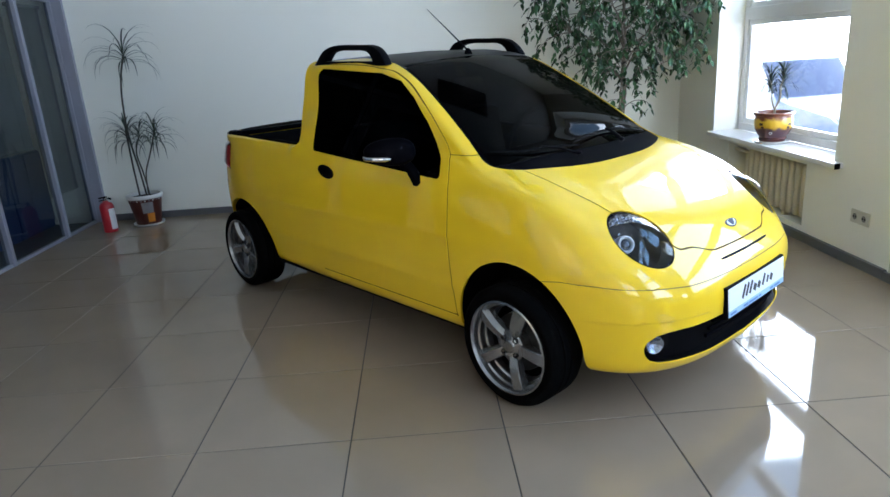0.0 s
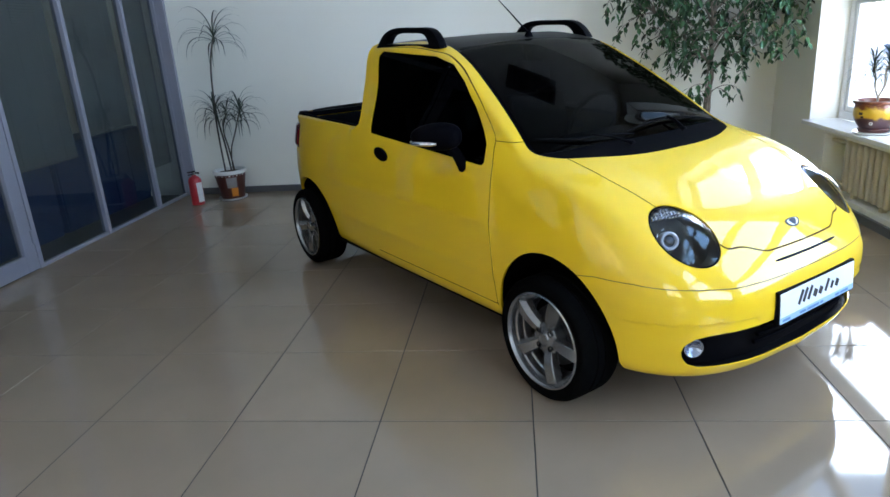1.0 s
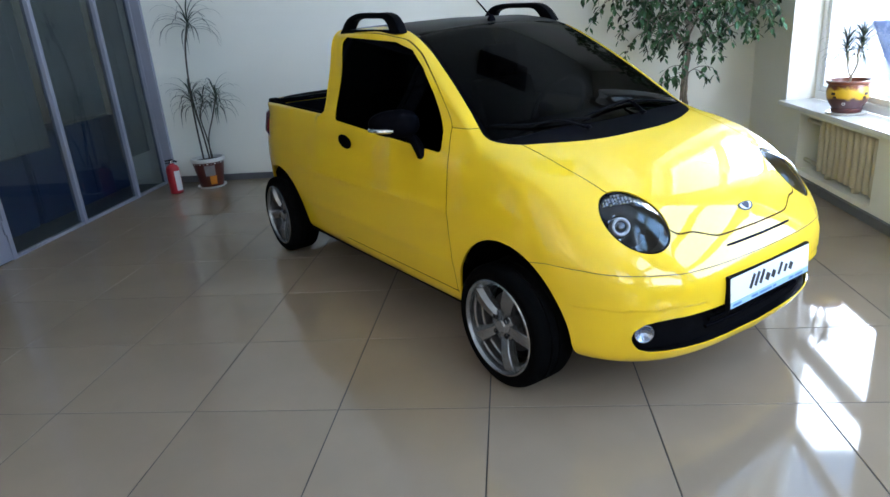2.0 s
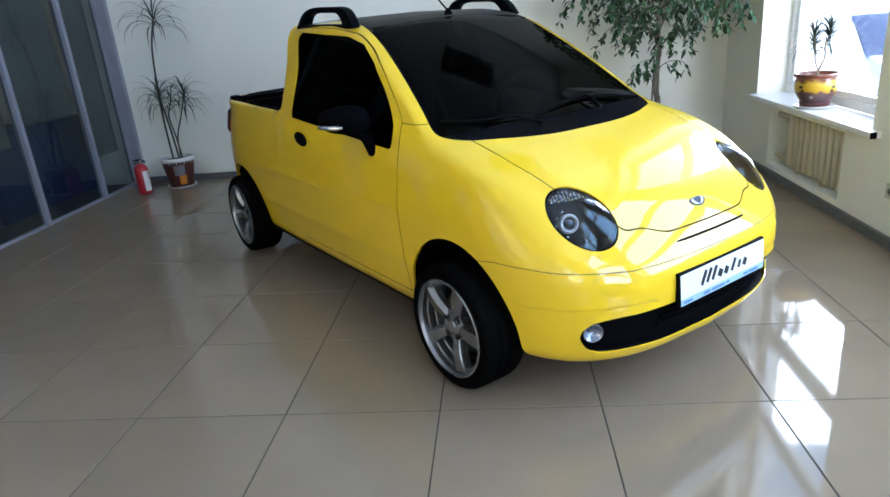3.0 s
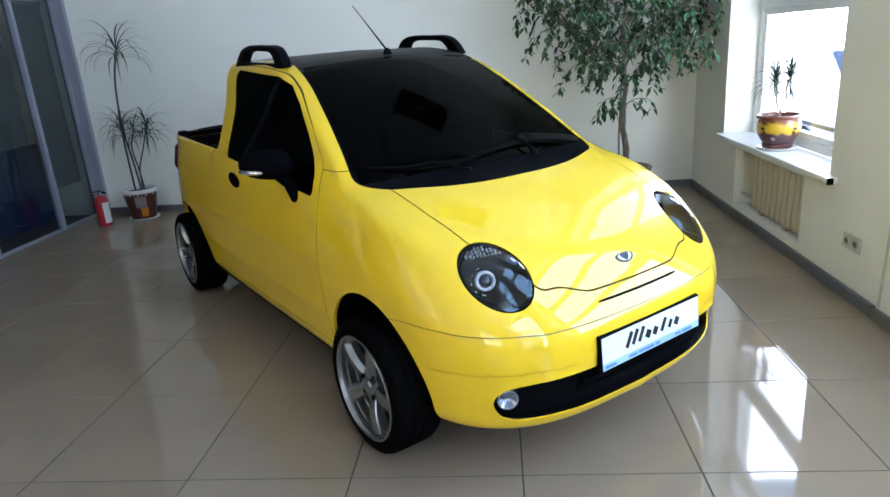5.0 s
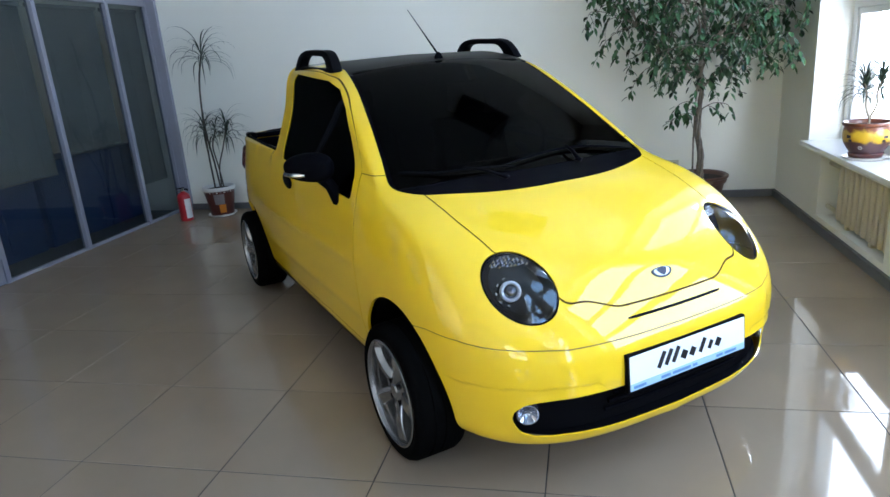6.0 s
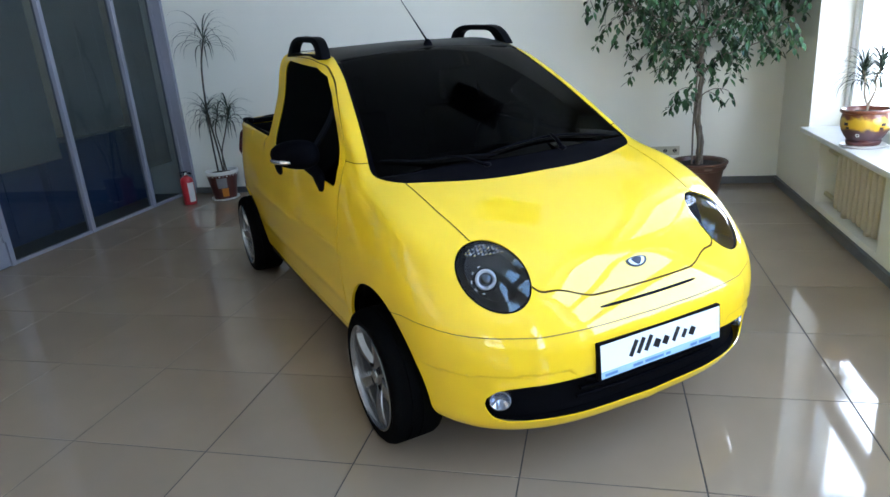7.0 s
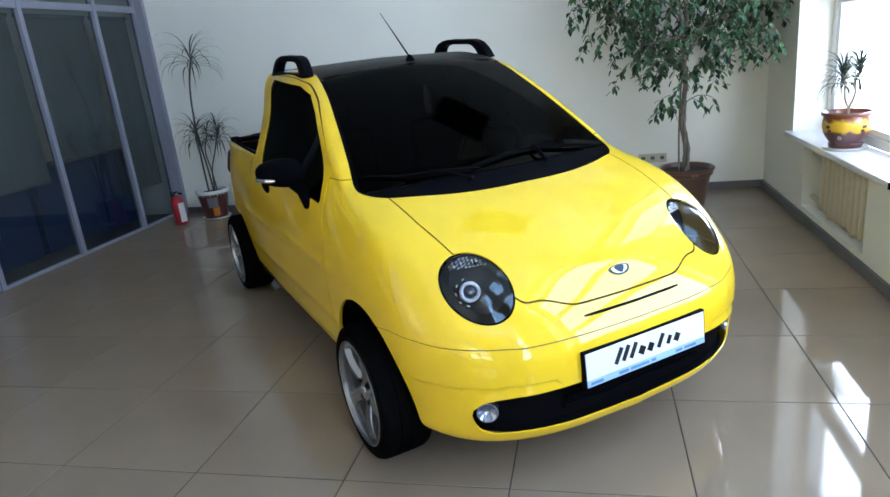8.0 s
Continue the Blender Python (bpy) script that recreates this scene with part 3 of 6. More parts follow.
def half_skin():
    """The right half (y below 0), as one sheet."""
    ribs = [("fan", (k / N_FAN)) for k in range(N_FAN)] + [("side", k / N_SIDE) for k in range(N_SIDE + 1)] + [("tail", k / N_TAIL) for k in range(1, N_TAIL + 1)]
    bm = bmesh.new()
    cols = []
    low_sub, up_sub = [3, 7, 8, 8, 7], [5, 6, 8, 8, 10]
    n_low = sum(low_sub)
    for kind, t in ribs:
        x = lerp(XS, XR, t) if kind == "side" else (1 if kind == "fan" else -9)
        ctrl = [lower(j, kind, t) for j in range(6)]
        if x > CAB - 0.03:
            pts = spline_row(ctrl + [upper(k, kind, t) for k in range(4)], low_sub + up_sub[1:])
        else:
            pts = spline_row(ctrl, low_sub)
            last = pts[-1]
            pts += [last + Vector((0, -0.004, 0.012)), last + Vector((0, -0.016, 0.017)), last + Vector((0, -0.035, 0.016))]
        cols.append([bm.verts.new((v.x, -v.y, v.z)) for v in pts])
    for a, b in zip(cols, cols[1:]):
        for i in range(min(len(a), len(b)) - 1):
            if len(a) != len(b) and i >= n_low:
                break
            q = (a[i], b[i], b[i + 1], a[i + 1])
            bm.faces.new(q)
    inner = [v for col in cols for v in col if abs(v.co.y) > 1e-4 and not v.is_boundary]
    for _ in range(8):
        bmesh.ops.smooth_vert(bm, verts=inner, factor=0.5, use_axis_x=True, use_axis_y=True, use_axis_z=True)
    flank = [v for v in inner if abs(v.co.y) > 0.45 and 0.27 < v.co.z < 0.97]
    for k in range(60):
        wing = [v for v in flank if -0.55 - 0.011 * k < v.co.x < 0.10 + 0.004 * k]
        bmesh.ops.smooth_vert(bm, verts=wing, factor=0.5, use_axis_x=True, use_axis_y=True, use_axis_z=True)
    for _ in range(40):
        bmesh.ops.smooth_vert(bm, verts=flank, factor=0.5, use_axis_x=True, use_axis_y=True, use_axis_z=True)
    for v in flank:
        for z1, amp, w in ((0.665 + 0.015 * v.co.x, 0.0060, 0.020), (0.435, 0.0062, 0.018)):
            v.co.y -= amp * math.exp(-((v.co.z - z1) / w) ** 2) * smooth((-0.12 - v.co.x) / 0.35) * smooth((v.co.x + 2.15) / 0.3)
    crown = [v for v in inner if v.co.z > 0.90 and v.co.x < 0.1 and abs(v.co.y) < corner(max(v.co.x, CAB))[0] - 0.02]
    for _ in range(12):
        bmesh.ops.smooth_vert(bm, verts=crown, factor=0.5, use_axis_x=True, use_axis_y=True, use_axis_z=True)
    # rear edge of the cab drops straight to the bed
    for v in bm.verts:
        if v.co.z > 0.957 and v.co.x < -1.35 and v.co.x > -1.70:
            v.co.x += 0.060 * smooth((1.20 - v.co.z) / 0.20) * smooth((-1.40 - v.co.x) / 0.24)
    # a finer net of the same shape
    bmesh.ops.subdivide_edges(bm, edges=bm.edges, cuts=1, use_grid_fill=True)
    inner = [v for v in bm.verts if abs(v.co.y) > 1e-4 and not v.is_boundary]
    for _ in range(3):
        bmesh.ops.smooth_vert(bm, verts=inner, factor=0.5, use_axis_x=True, use_axis_y=True, use_axis_z=True)
    for v in bm.verts:
        if abs(v.co.y) < 1e-4:
            v.co.y = 0.0
    bmesh.ops.remove_doubles(bm, verts=bm.verts, dist=1e-5)
    bmesh.ops.recalc_face_normals(bm, faces=bm.faces)
    f = max(bm.faces, key=lambda q: -q.calc_center_median().y)
    if f.normal.y > 0:
        bmesh.ops.reverse_faces(bm, faces=bm.faces)
    return bm


def cut(bm, g):
    """Splits the sheet's faces along the curve g = 0."""
    vs = list(bm.verts)
    val = g(np.array([v.co for v in vs]))
    value = {v: (0.0 if abs(q) < 2e-5 else float(q)) for v, q in zip(vs, val)}
    on = {v for v, q in value.items() if q == 0.0}
    touched = set()
    for e in list(bm.edges):
        a, b = e.verts
        qa, qb = value[a], value[b]
        if qa * qb < 0:
            t = qa / (qa - qb)
            pa, pb = a.co.copy(), b.co.copy()
            touched.update(e.link_faces)
            _, nv = bmesh.utils.edge_split(e, a, t)
            nv.co = pa + (pb - pa) * t
            on.add(nv)
    for v in on:
        touched.update(v.link_faces)
    for f in touched:
        if f.is_valid:
            k = [v for v in f.verts if v in on]
            if len(k) == 2 and not any(set(e.verts) == set(k) for e in f.edges):
                bmesh.utils.face_split(f, k[0], k[1])


def polygon_distance(pts, r):
    """Signed distance to a polygon with rounded corners, in any plane; below 0 inside."""
    pts = np.array(pts, float)

    def g(p):
        d = np.full(len(p), 1e9)
        inside = np.zeros(len(p), bool)
        for a, b in zip(pts, np.roll(pts, -1, 0)):
            e, w = b - a, p - a
            h = np.clip((w @ e) / (e @ e), 0, 1)
            d = np.minimum(d, np.hypot(*(w - h[:, None] * e).T))
            c = ((a[1] > p[:, 1]) != (b[1] > p[:, 1])) & (p[:, 0] < (b[0] - a[0]) * (p[:, 1] - a[1]) / (b[1] - a[1] + 1e-12) + a[0])
            inside ^= c
        return np.where(inside, -d, d) - r
    return g


# wheel arches: centre, reach along and up
ARCH_F, ARCH_R = (-0.018, 0.26, 0.320, 0.345), (-2.375, 0.26, 0.358, 0.328)


def g_arch(c):
    return lambda p: (np.hypot((p[:, 0] - c[0]) / c[2], np.maximum(p[:, 2] - c[1], -0.02) / c[3]) - 1) * c[2] + np.where(p[:, 1] > -0.35, 1.0, 0.0)


g_side_window = (lambda d: lambda p: np.where(p[:, 1] < -0.4, d(p[:, [0, 2]]), 1.0))(
    polygon_distance([(-0.460, 0.912), (-0.472, 0.970), (-0.60, 1.112), (-0.72, 1.214), (-0.84, 1.289), (-0.985, 1.325), (-1.515, 1.358), (-1.530, 1.345), (-1.450, 0.972)], 0.018))


def g_screen(p):
    """All the black above the bonnet: scuttle, windscreen and roof."""
    ay = np.abs(p[:, 1])
    edge = np.interp(p[:, 0], (-1.7, -1.2, -0.975, -0.745, -0.524, -0.363, -0.2), (0.472, 0.472, 0.470, 0.503, 0.548, 0.583, 0.625))
    rear = 0.015 - 0.17 * np.clip(ay / 0.6, 0, 1) ** 2.6
    q = np.maximum(ay - edge, (p[:, 0] - rear) * 0.8)
    a, b = ay - edge + 0.12, p[:, 0] - rear + 0.12
    r = np.hypot(np.maximum(a, 0), np.maximum(b, 0)) - 0.12
    q = np.where((a > 0) & (b > 0), r, q)
    return np.where(p[:, 2] > 0.8, q, 1.0)


def g_glass(p):
    """The glass within the black."""
    ay = np.abs(p[:, 1])
    edge = np.interp(p[:, 0], (-0.975, -0.745, -0.524, -0.363, -0.2), (0.453, 0.485, 0.531, 0.565, 0.600))
    q = np.maximum(np.maximum(ay - edge, -(p[:, 0] + 0.90 + 0.05 * ay ** 2)), p[:, 0] + 0.115 + 0.28 * ay ** 2)
    return np.where(p[:, 2] > 0.8, q, 1.0)


LAMP_C = Vector((0.380, -0.467, 0.690))
LAMP_N = Vector((0.82, -0.45, 0.35)).normalized()
LAMP_A = Vector((0.495, 0.869, 0.0))
LAMP_A = (LAMP_A - LAMP_N * LAMP_A.dot(LAMP_N)).normalized()
LAMP_U = LAMP_N.cross(LAMP_A)
LAMP_R = (0.129, 0.0945)
LENS_B = 0.030


def g_lamp(p):
    """The oval of the right headlight, across its own face."""
    rel = p - np.array(LAMP_C)
    u, w = rel @ np.array(LAMP_A), rel @ np.array(LAMP_U) - 0.012
    a, b = (u - w) * 0.7071, (u + w) * 0.7071
    return np.where((rel @ np.array(LAMP_N) > -0.10) & (p[:, 1] < -0.2), (np.hypot(a / LAMP_R[0], b / LAMP_R[1]) - 1) * 0.11, 1.0)


def smooth_max(a, b, k):
    h = np.maximum(k - np.abs(a - b), 0) / k
    return np.maximum(a, b) + h * h * k * 0.25


def g_bonnet(p):
    """Lid of the bonnet: below 0 inside."""
    ay = np.abs(p[:, 1])
    side = ay - np.interp(p[:, 0], (-0.3, -0.1, 0.1, 0.28, 0.36, 0.45, 0.6), (0.530, 0.530, 0.518, 0.493, 0.452, 0.400, 0.36))
    front = 0.631 + 0.030 * np.clip((ay - 0.20) / 0.13, 0, 1) ** 2 * (3 - 2 * np.clip((ay - 0.20) / 0.13, 0, 1)) - p[:, 2]
    return np.where(p[:, 0] > -0.4, smooth_max(side, front, 0.03), 1.0)


def g_bumper(p):
    """Below 0 under the bumper's joint."""
    line = np.interp(p[:, 0], (0.1, 0.22, 0.36, 0.49, 0.58, 0.64), (0.555, 0.574, 0.575, 0.563, 0.552, 0.548))
    return np.where(p[:, 0] > 0.1, p[:, 2] - line, 1.0)


def g_door(p):
    """Front and lower edges of the door, below 0 inside."""
    x, z = p[:, 0], p[:, 2]
    front = np.interp(z, (0.25, 0.38, 0.60, 0.79, 0.90, 1.0, 1.1), (-0.360, -0.360, -0.367, -0.370, -0.385, -0.415, -0.43))
    return np.maximum(np.maximum(x - front, 0.288 - z), -1.60 - x)


FRAME_LINE = [(-0.385, 0.90, 0), (-0.417, 1.0, 0), (-0.535, 1.120, 0), (-0.684, 1.231, 0), (-0.80, 1.301, 0), (-0.91, 1.347, 0), (-1.02, 1.366, 0), (-1.16, 1.383, 0), (-1.60, 1.398, 0)]
frame_edge = polygon_distance([(p.x, p.y) for p in spline_row(FRAME_LINE, [6] * 8)] + [(-1.60, 0.90)], 0.0)


def g_frame(p):
    """Upper edge of the door's window frame."""
    return frame_edge(p[:, [0, 2]])


g_mouth = (lambda d: lambda p: np.where(p[:, 0] > 0.3, d(np.abs(p[:, [1, 2]])), 1.0))(
    polygon_distance([(-0.1, 0.260), (0.30, 0.264), (0.525, 0.274), (0.555, 0.287), (0.568, 0.308), (0.575, 0.330), (0.572, 0.352), (0.552, 0.372), (0.52, 0.380), (0.46, 0.386), (0.30, 0.388), (-0.1, 0.396)], 0.012))

def g_foot(p):
    return np.where((p[:, 0] > -0.45) & (p[:, 0] < -0.15), p[:, 2] - 0.996, 1.0)


def g_tail_lamp(p):
    return np.where(p[:, 0] < -2.4, np.maximum(np.abs(p[:, 2] - 0.855) - 0.085, np.maximum(p[:, 0] + 2.52, -(p[:, 1] + 0.5) * -1 - 0.12)), 1.0)


skin = half_skin()
SEAM = 0.0026
both = lambda g, w: (lambda p: g(p) + w)
for g in (g_arch(ARCH_F), g_arch(ARCH_R), g_side_window, g_screen, g_glass, g_lamp, g_mouth):
    cut(skin, g)
cut(skin, lambda p: g_lamp(p) - 0.006)
cut(skin, g_tail_lamp)
for g, w in ((g_bonnet, SEAM), (g_bumper, 0.0016), (g_door, 0.0026), (g_frame, 0.0017), (g_foot, 0.0015)):
    cut(skin, both(g, w))
    cut(skin, both(g, -w))


def crease(y):
    return 0.389 + 0.050 * np.clip((np.abs(y) - 0.30) / 0.05, 0, 1)


for off in (0.0, 0.007):
    cut(skin, lambda p, off=off: np.where((p[:, 0] > 0.25) & (np.abs(p[:, 1]) > 0.29), p[:, 2] - crease(p[:, 1]) + off, 1.0))
skin.normal_update()
for v in list(skin.verts):
    if v.co.x > 0.25 and 0.29 < -v.co.y and 0.20 < v.co.z < crease(v.co.y) - 0.004:
        fade = smooth((v.co.x - 0.25) / 0.12) * smooth((-v.co.y - 0.29) / 0.03) * smooth((v.co.z - 0.22) / 0.05)
        fade *= smooth(float(g_mouth(np.array([v.co]))[0]) / 0.03)
        v.co -= v.normal * 0.0045 * fade
skin.normal_update()

faces = list(skin.faces)
mid = np.array([f.calc_center_median() for f in faces])
val = {k: g(mid) for k, g in dict(af=g_arch(ARCH_F), ar=g_arch(ARCH_R), win=g_side_window, screen=g_screen, glass=g_glass, lamp=g_lamp, mouth=g_mouth,
                                  bonnet=g_bonnet, bumper=g_bumper, door=g_door, frame=g_frame, foot=g_foot, tail=g_tail_lamp).items()}
kinds = []
for i in range(len(faces)):
    v = {k: q[i] for k, q in val.items()}
    x, y, z = mid[i]
    if v["af"] < 0 or v["ar"] < 0:
        kinds.append("")
    elif v["win"] < 0:
        kinds.append("window")
    elif v["screen"] < 0:
        kinds.append("windscreen" if v["glass"] < 0 else ("roof_skin" if x < -0.885 else "scuttle"))
    elif v["lamp"] < 0:
        kinds.append("lens")
    elif v["lamp"] < 0.006:
        kinds.append("lamp_gasket")
    elif v["mouth"] < 0:
        kinds.append("")
    elif abs(v["bonnet"]) < SEAM and z < 0.99:
        kinds.append("seam")
    elif v["bonnet"] < 0:
        kinds.append("bonnet")
    elif abs(v["bumper"]) < 0.0016:
        kinds.append("bumper_joint")
    elif v["bumper"] < 0:
        kinds.append("front_bumper")
    elif abs(v["door"]) < 0.0026 and z < 1.0 and x > -1.45:
        kinds.append("seam")
    elif abs(v["frame"]) < 0.0017 and z > 0.99 and x > -1.58:
        kinds.append("seam")
    elif v["door"] < 0 and z < 0.96 or (v["frame"] < 0 and z >= 0.96 and y < -0.5):
        kinds.append("door")
    elif abs(v["foot"]) < 0.0015:
        kinds.append("seam")
    elif v["tail"] < 0:
        kinds.append("tail_lamp")
    elif x > -0.6 and z < 0.996:
        kinds.append("front_fender")
    elif z > 1.03 or x > -1.66 and z > 0.99:
        kinds.append("cab_frame")
    else:
        kinds.append("bed_side")


own_normal = {}


def panel(kind, mirror, join, sink=0.0, lip=0.012):
    """One panel cut from the sheet, with turned-in edges; mirrored or joined over the centre line."""
    use = [f for f, k in zip(faces, kinds) if k == kind]
    bm = bmesh.new()
    idx, nor = {}, []
    for f in use:
        for v in f.verts:
            if v not in idx:
                idx[v] = bm.verts.new(v.co - v.normal * sink)
                nor.append(own_normal.get((kind, v), v.normal).copy())
        try:
            bm.faces.new([idx[v] for v in f.verts])
        except ValueError:
            pass
    bm.verts.index_update()
    n0 = len(bm.verts)
    if lip:
        rim = [e for e in bm.edges if len(e.link_faces) == 1 and not (join and all(abs(v.co.y) < 1e-4 for v in e.verts))]
        lipv = {}
        for e in rim:
            f = e.link_faces[0]
            order = [l.vert for l in f.loops]
            a, b = e.verts
            if order[(order.index(a) + 1) % len(order)] is not b:
                a, b = b, a
            for v in (a, b):
                if v not in lipv:
                    lipv[v] = [bm.verts.new(v.co), bm.verts.new(v.co - nor[v.index] * lip), Vector()]
            n = (b.co - a.co).cross(nor[a.index]).normalized()
            lipv[a][2] += n
            lipv[b][2] += n
            bm.faces.new((lipv[b][0], lipv[a][0], lipv[a][1], lipv[b][1]))
        bm.verts.index_update()
        for p, q, n in lipv.values():
            nor.append(n.normalized() if n.length > 1e-6 else Vector((0, 0, 1)))
            nor.append(nor[-1].copy())
    sides = []
    for s in ((1, -1) if (mirror or join) else (1,)):
        co = [(v.co.x, v.co.y * s, v.co.z) for v in bm.verts]
        fs = [[v.index for v in f.verts][::s] for f in bm.faces]
        ns = [(q.x, q.y * s, q.z) for q in nor]
        sides.append((co, fs, ns))
    if join:
        n = len(sides[0][0])
        rename = {i: (i if abs(c[1]) < 1e-4 else i + n) for i, c in enumerate(sides[0][0])}
        sides = [(sides[0][0] + sides[1][0], sides[0][1] + [[rename[i] for i in f] for f in sides[1][1]], sides[0][2] + sides[1][2])]
    bm.free()
    out = []
    for co, fs, ns in sides:
        me = bpy.data.meshes.new(kind)
        me.from_pydata(co, [], fs)
        me.validate()
        loose = bmesh.new()
        loose.from_mesh(me)
        gone = [v for v in loose.verts if not v.link_faces]
        kept = [q for q, v in zip(ns, loose.verts) if v.link_faces]
        co = [c for c, v in zip(co, loose.verts) if v.link_faces]
        ns = kept
        bmesh.ops.delete(loose, geom=gone, context="VERTS")
        loose.to_mesh(me)
        loose.free()
        for poly in me.polygons:
            poly.use_smooth = True
        fixed = [Vector(q) if abs(c[1]) > 1e-4 else Vector((q[0], 0, q[2])).normalized() for q, c in zip(ns, co)]
        me.normals_split_custom_set_from_vertices(fixed)
        out.append(me)
    return out


def panel_objects(kind, mat, mirror=False, join=False, sink=0.0, lip=0.012, label="", parent=None):
    obs = []
    for me in panel(kind, mirror, join, sink, lip):
        me.materials.append(mat)
        ob = new(kind, me)
        ob.parent = parent or car
        if label:
            ob["label"] = label
        obs.append(ob)
    return obs


# panes lie on plain curved faces of their own
def verts_of(kind):
    return {v for f, k in zip(faces, kinds) if k == kind for v in f.verts}


def oval(co):
    rel = co - LAMP_C
    u, w = rel.dot(LAMP_A), rel.dot(LAMP_U) - 0.012
    return u, w, rel.dot(LAMP_N), math.hypot((u - w) * 0.7071 / LAMP_R[0], (u + w) * 0.7071 / LAMP_R[1])


lens_verts = verts_of("lens")
data = np.array([oval(v.co) for v in lens_verts])
u, w = data[:, 0], data[:, 1]
fit_c = np.linalg.lstsq(np.stack([np.ones_like(u), u, w, u * u, u * w, w * w], 1), data[:, 2], rcond=None)[0]
for v in lens_verts:
    u, w, h, r = oval(v.co)
    r = min(r, 1.0)
    want = float(fit_c @ np.array([1, u, w, u * u, u * w, w * w])) + LENS_B * (1 - r * r) * (1 + 0.8 * w / 0.11)
    v.co += LAMP_N * (want - h)
for v in verts_of("windscreen"):
    v.co.z = top(v.co.x, v.co.y) - 0.001
skin.normal_update()

for v in verts_of("tail_lamp"):
    e = float(g_tail_lamp(np.array([v.co]))[0])
    v.co += v.normal * 0.018 * smooth(-e / 0.03)
skin.normal_update()
E = 1e-4


def lens_height(u, w):
    r = min(math.hypot((u - w) * 0.7071 / LAMP_R[0], (u + w) * 0.7071 / LAMP_R[1]), 1.0)
    return float(fit_c @ np.array([1, u, w, u * u, u * w, w * w])) + LENS_B * (1 - r * r) * (1 + 0.8 * w / 0.11)


for v in verts_of("lens"):
    u, w, _, r = oval(v.co)
    q = min(1.0, 0.999 / max(r, 1e-6))
    u, w = u * q, w * q
    own_normal["lens", v] = (LAMP_N - LAMP_A * (lens_height(u + E, w) - lens_height(u - E, w)) / (2 * E) - LAMP_U * (lens_height(u, w + E) - lens_height(u, w - E)) / (2 * E)).normalized()
for v in verts_of("windscreen"):
    x, y = v.co.x, v.co.y
    own_normal["windscreen", v] = Vector(((top(x - E, y) - top(x + E, y)) / (2 * E), (top(x, y - E) - top(x, y + E)) / (2 * E), 1)).normalized()
for v in verts_of("window"):
    x, z = v.co.x, v.co.z
    own_normal["window", v] = Vector(((side_y(x - E, z) - side_y(x + E, z)) / (2 * E), -1, (side_y(x, z - E) - side_y(x, z + E)) / (2 * E))).normalized()

body = panel_objects("bed_side", M_YELLOW, join=True, lip=0.02, label="yellow rear side panels and sills")[0]
panel_objects("front_fender", M_YELLOW, mirror=True)
panel_objects("cab_frame", M_YELLOW, mirror=True)
doors = panel_objects("door", M_YELLOW, mirror=True)
panel_objects("bonnet", M_YELLOW, join=True)
bumper = panel_objects("front_bumper", M_YELLOW, join=True, lip=0.005)[0]
panel_objects("roof_skin", M_ROOF, join=True, label="glossy black roof film")
panel_objects("windscreen", M_CARGLASS, join=True, sink=0.001, lip=0.004, label="heavily tinted windscreen")
panel_objects("scuttle", M_SCUTTLE, join=True, sink=0.003, label="black plastic scuttle panel")
windows = panel_objects("window", M_SIDEGLASS, mirror=True, sink=0.004, lip=0.004, label="dark tinted side window")
for w, d in zip(windows, doors):
    w.parent = d
panel_objects("bumper_joint", M_JOINT, join=True, sink=0.0015, lip=0, label="narrow joint above the bumper")
panel_objects("seam", M_SEAM, join=True, sink=0.0012, lip=0, label="dark shut lines between the panels")
lenses = panel_objects("lens", M_LENS, mirror=True, sink=0.001, lip=0.004, label="clear lamp lens")
gaskets = panel_objects("lamp_gasket", M_TRIM, mirror=True, sink=0.004, lip=0.006)
panel_objects("tail_lamp", M_RED, mirror=True, lip=0.01, label="red tail lamp")
nose_pts = np.array([v.co for v in skin.verts if v.co.x > 0.3 and v.co.z > 0.45])
nose_pts = np.concatenate([nose_pts, nose_pts * np.array([1, -1, 1])])
skin.free()


def nose(y, z):
    """How far ahead the finished nose reaches at y and z."""
    d = np.hypot(nose_pts[:, 1] - y, nose_pts[:, 2] - z)
    k = np.argsort(d)[:14]
    q = nose_pts[k]
    a = np.stack([np.ones(len(k)), q[:, 1] - y, q[:, 2] - z], 1)
    w = 1 / (d[k] + 0.004)
    return float(np.linalg.lstsq(a * w[:, None], q[:, 0] * w, rcond=None)[0][0])


# -- the rest of the body --
def sheet(points_a, points_b, bm=None):
    bm = bm or bmesh.new()
    a = [bm.verts.new(p) for p in points_a]
    b = [bm.verts.new(p) for p in points_b]
    for k in range(len(a) - 1):
        bm.faces.new((a[k], a[k + 1], b[k + 1], b[k]))
    return bm


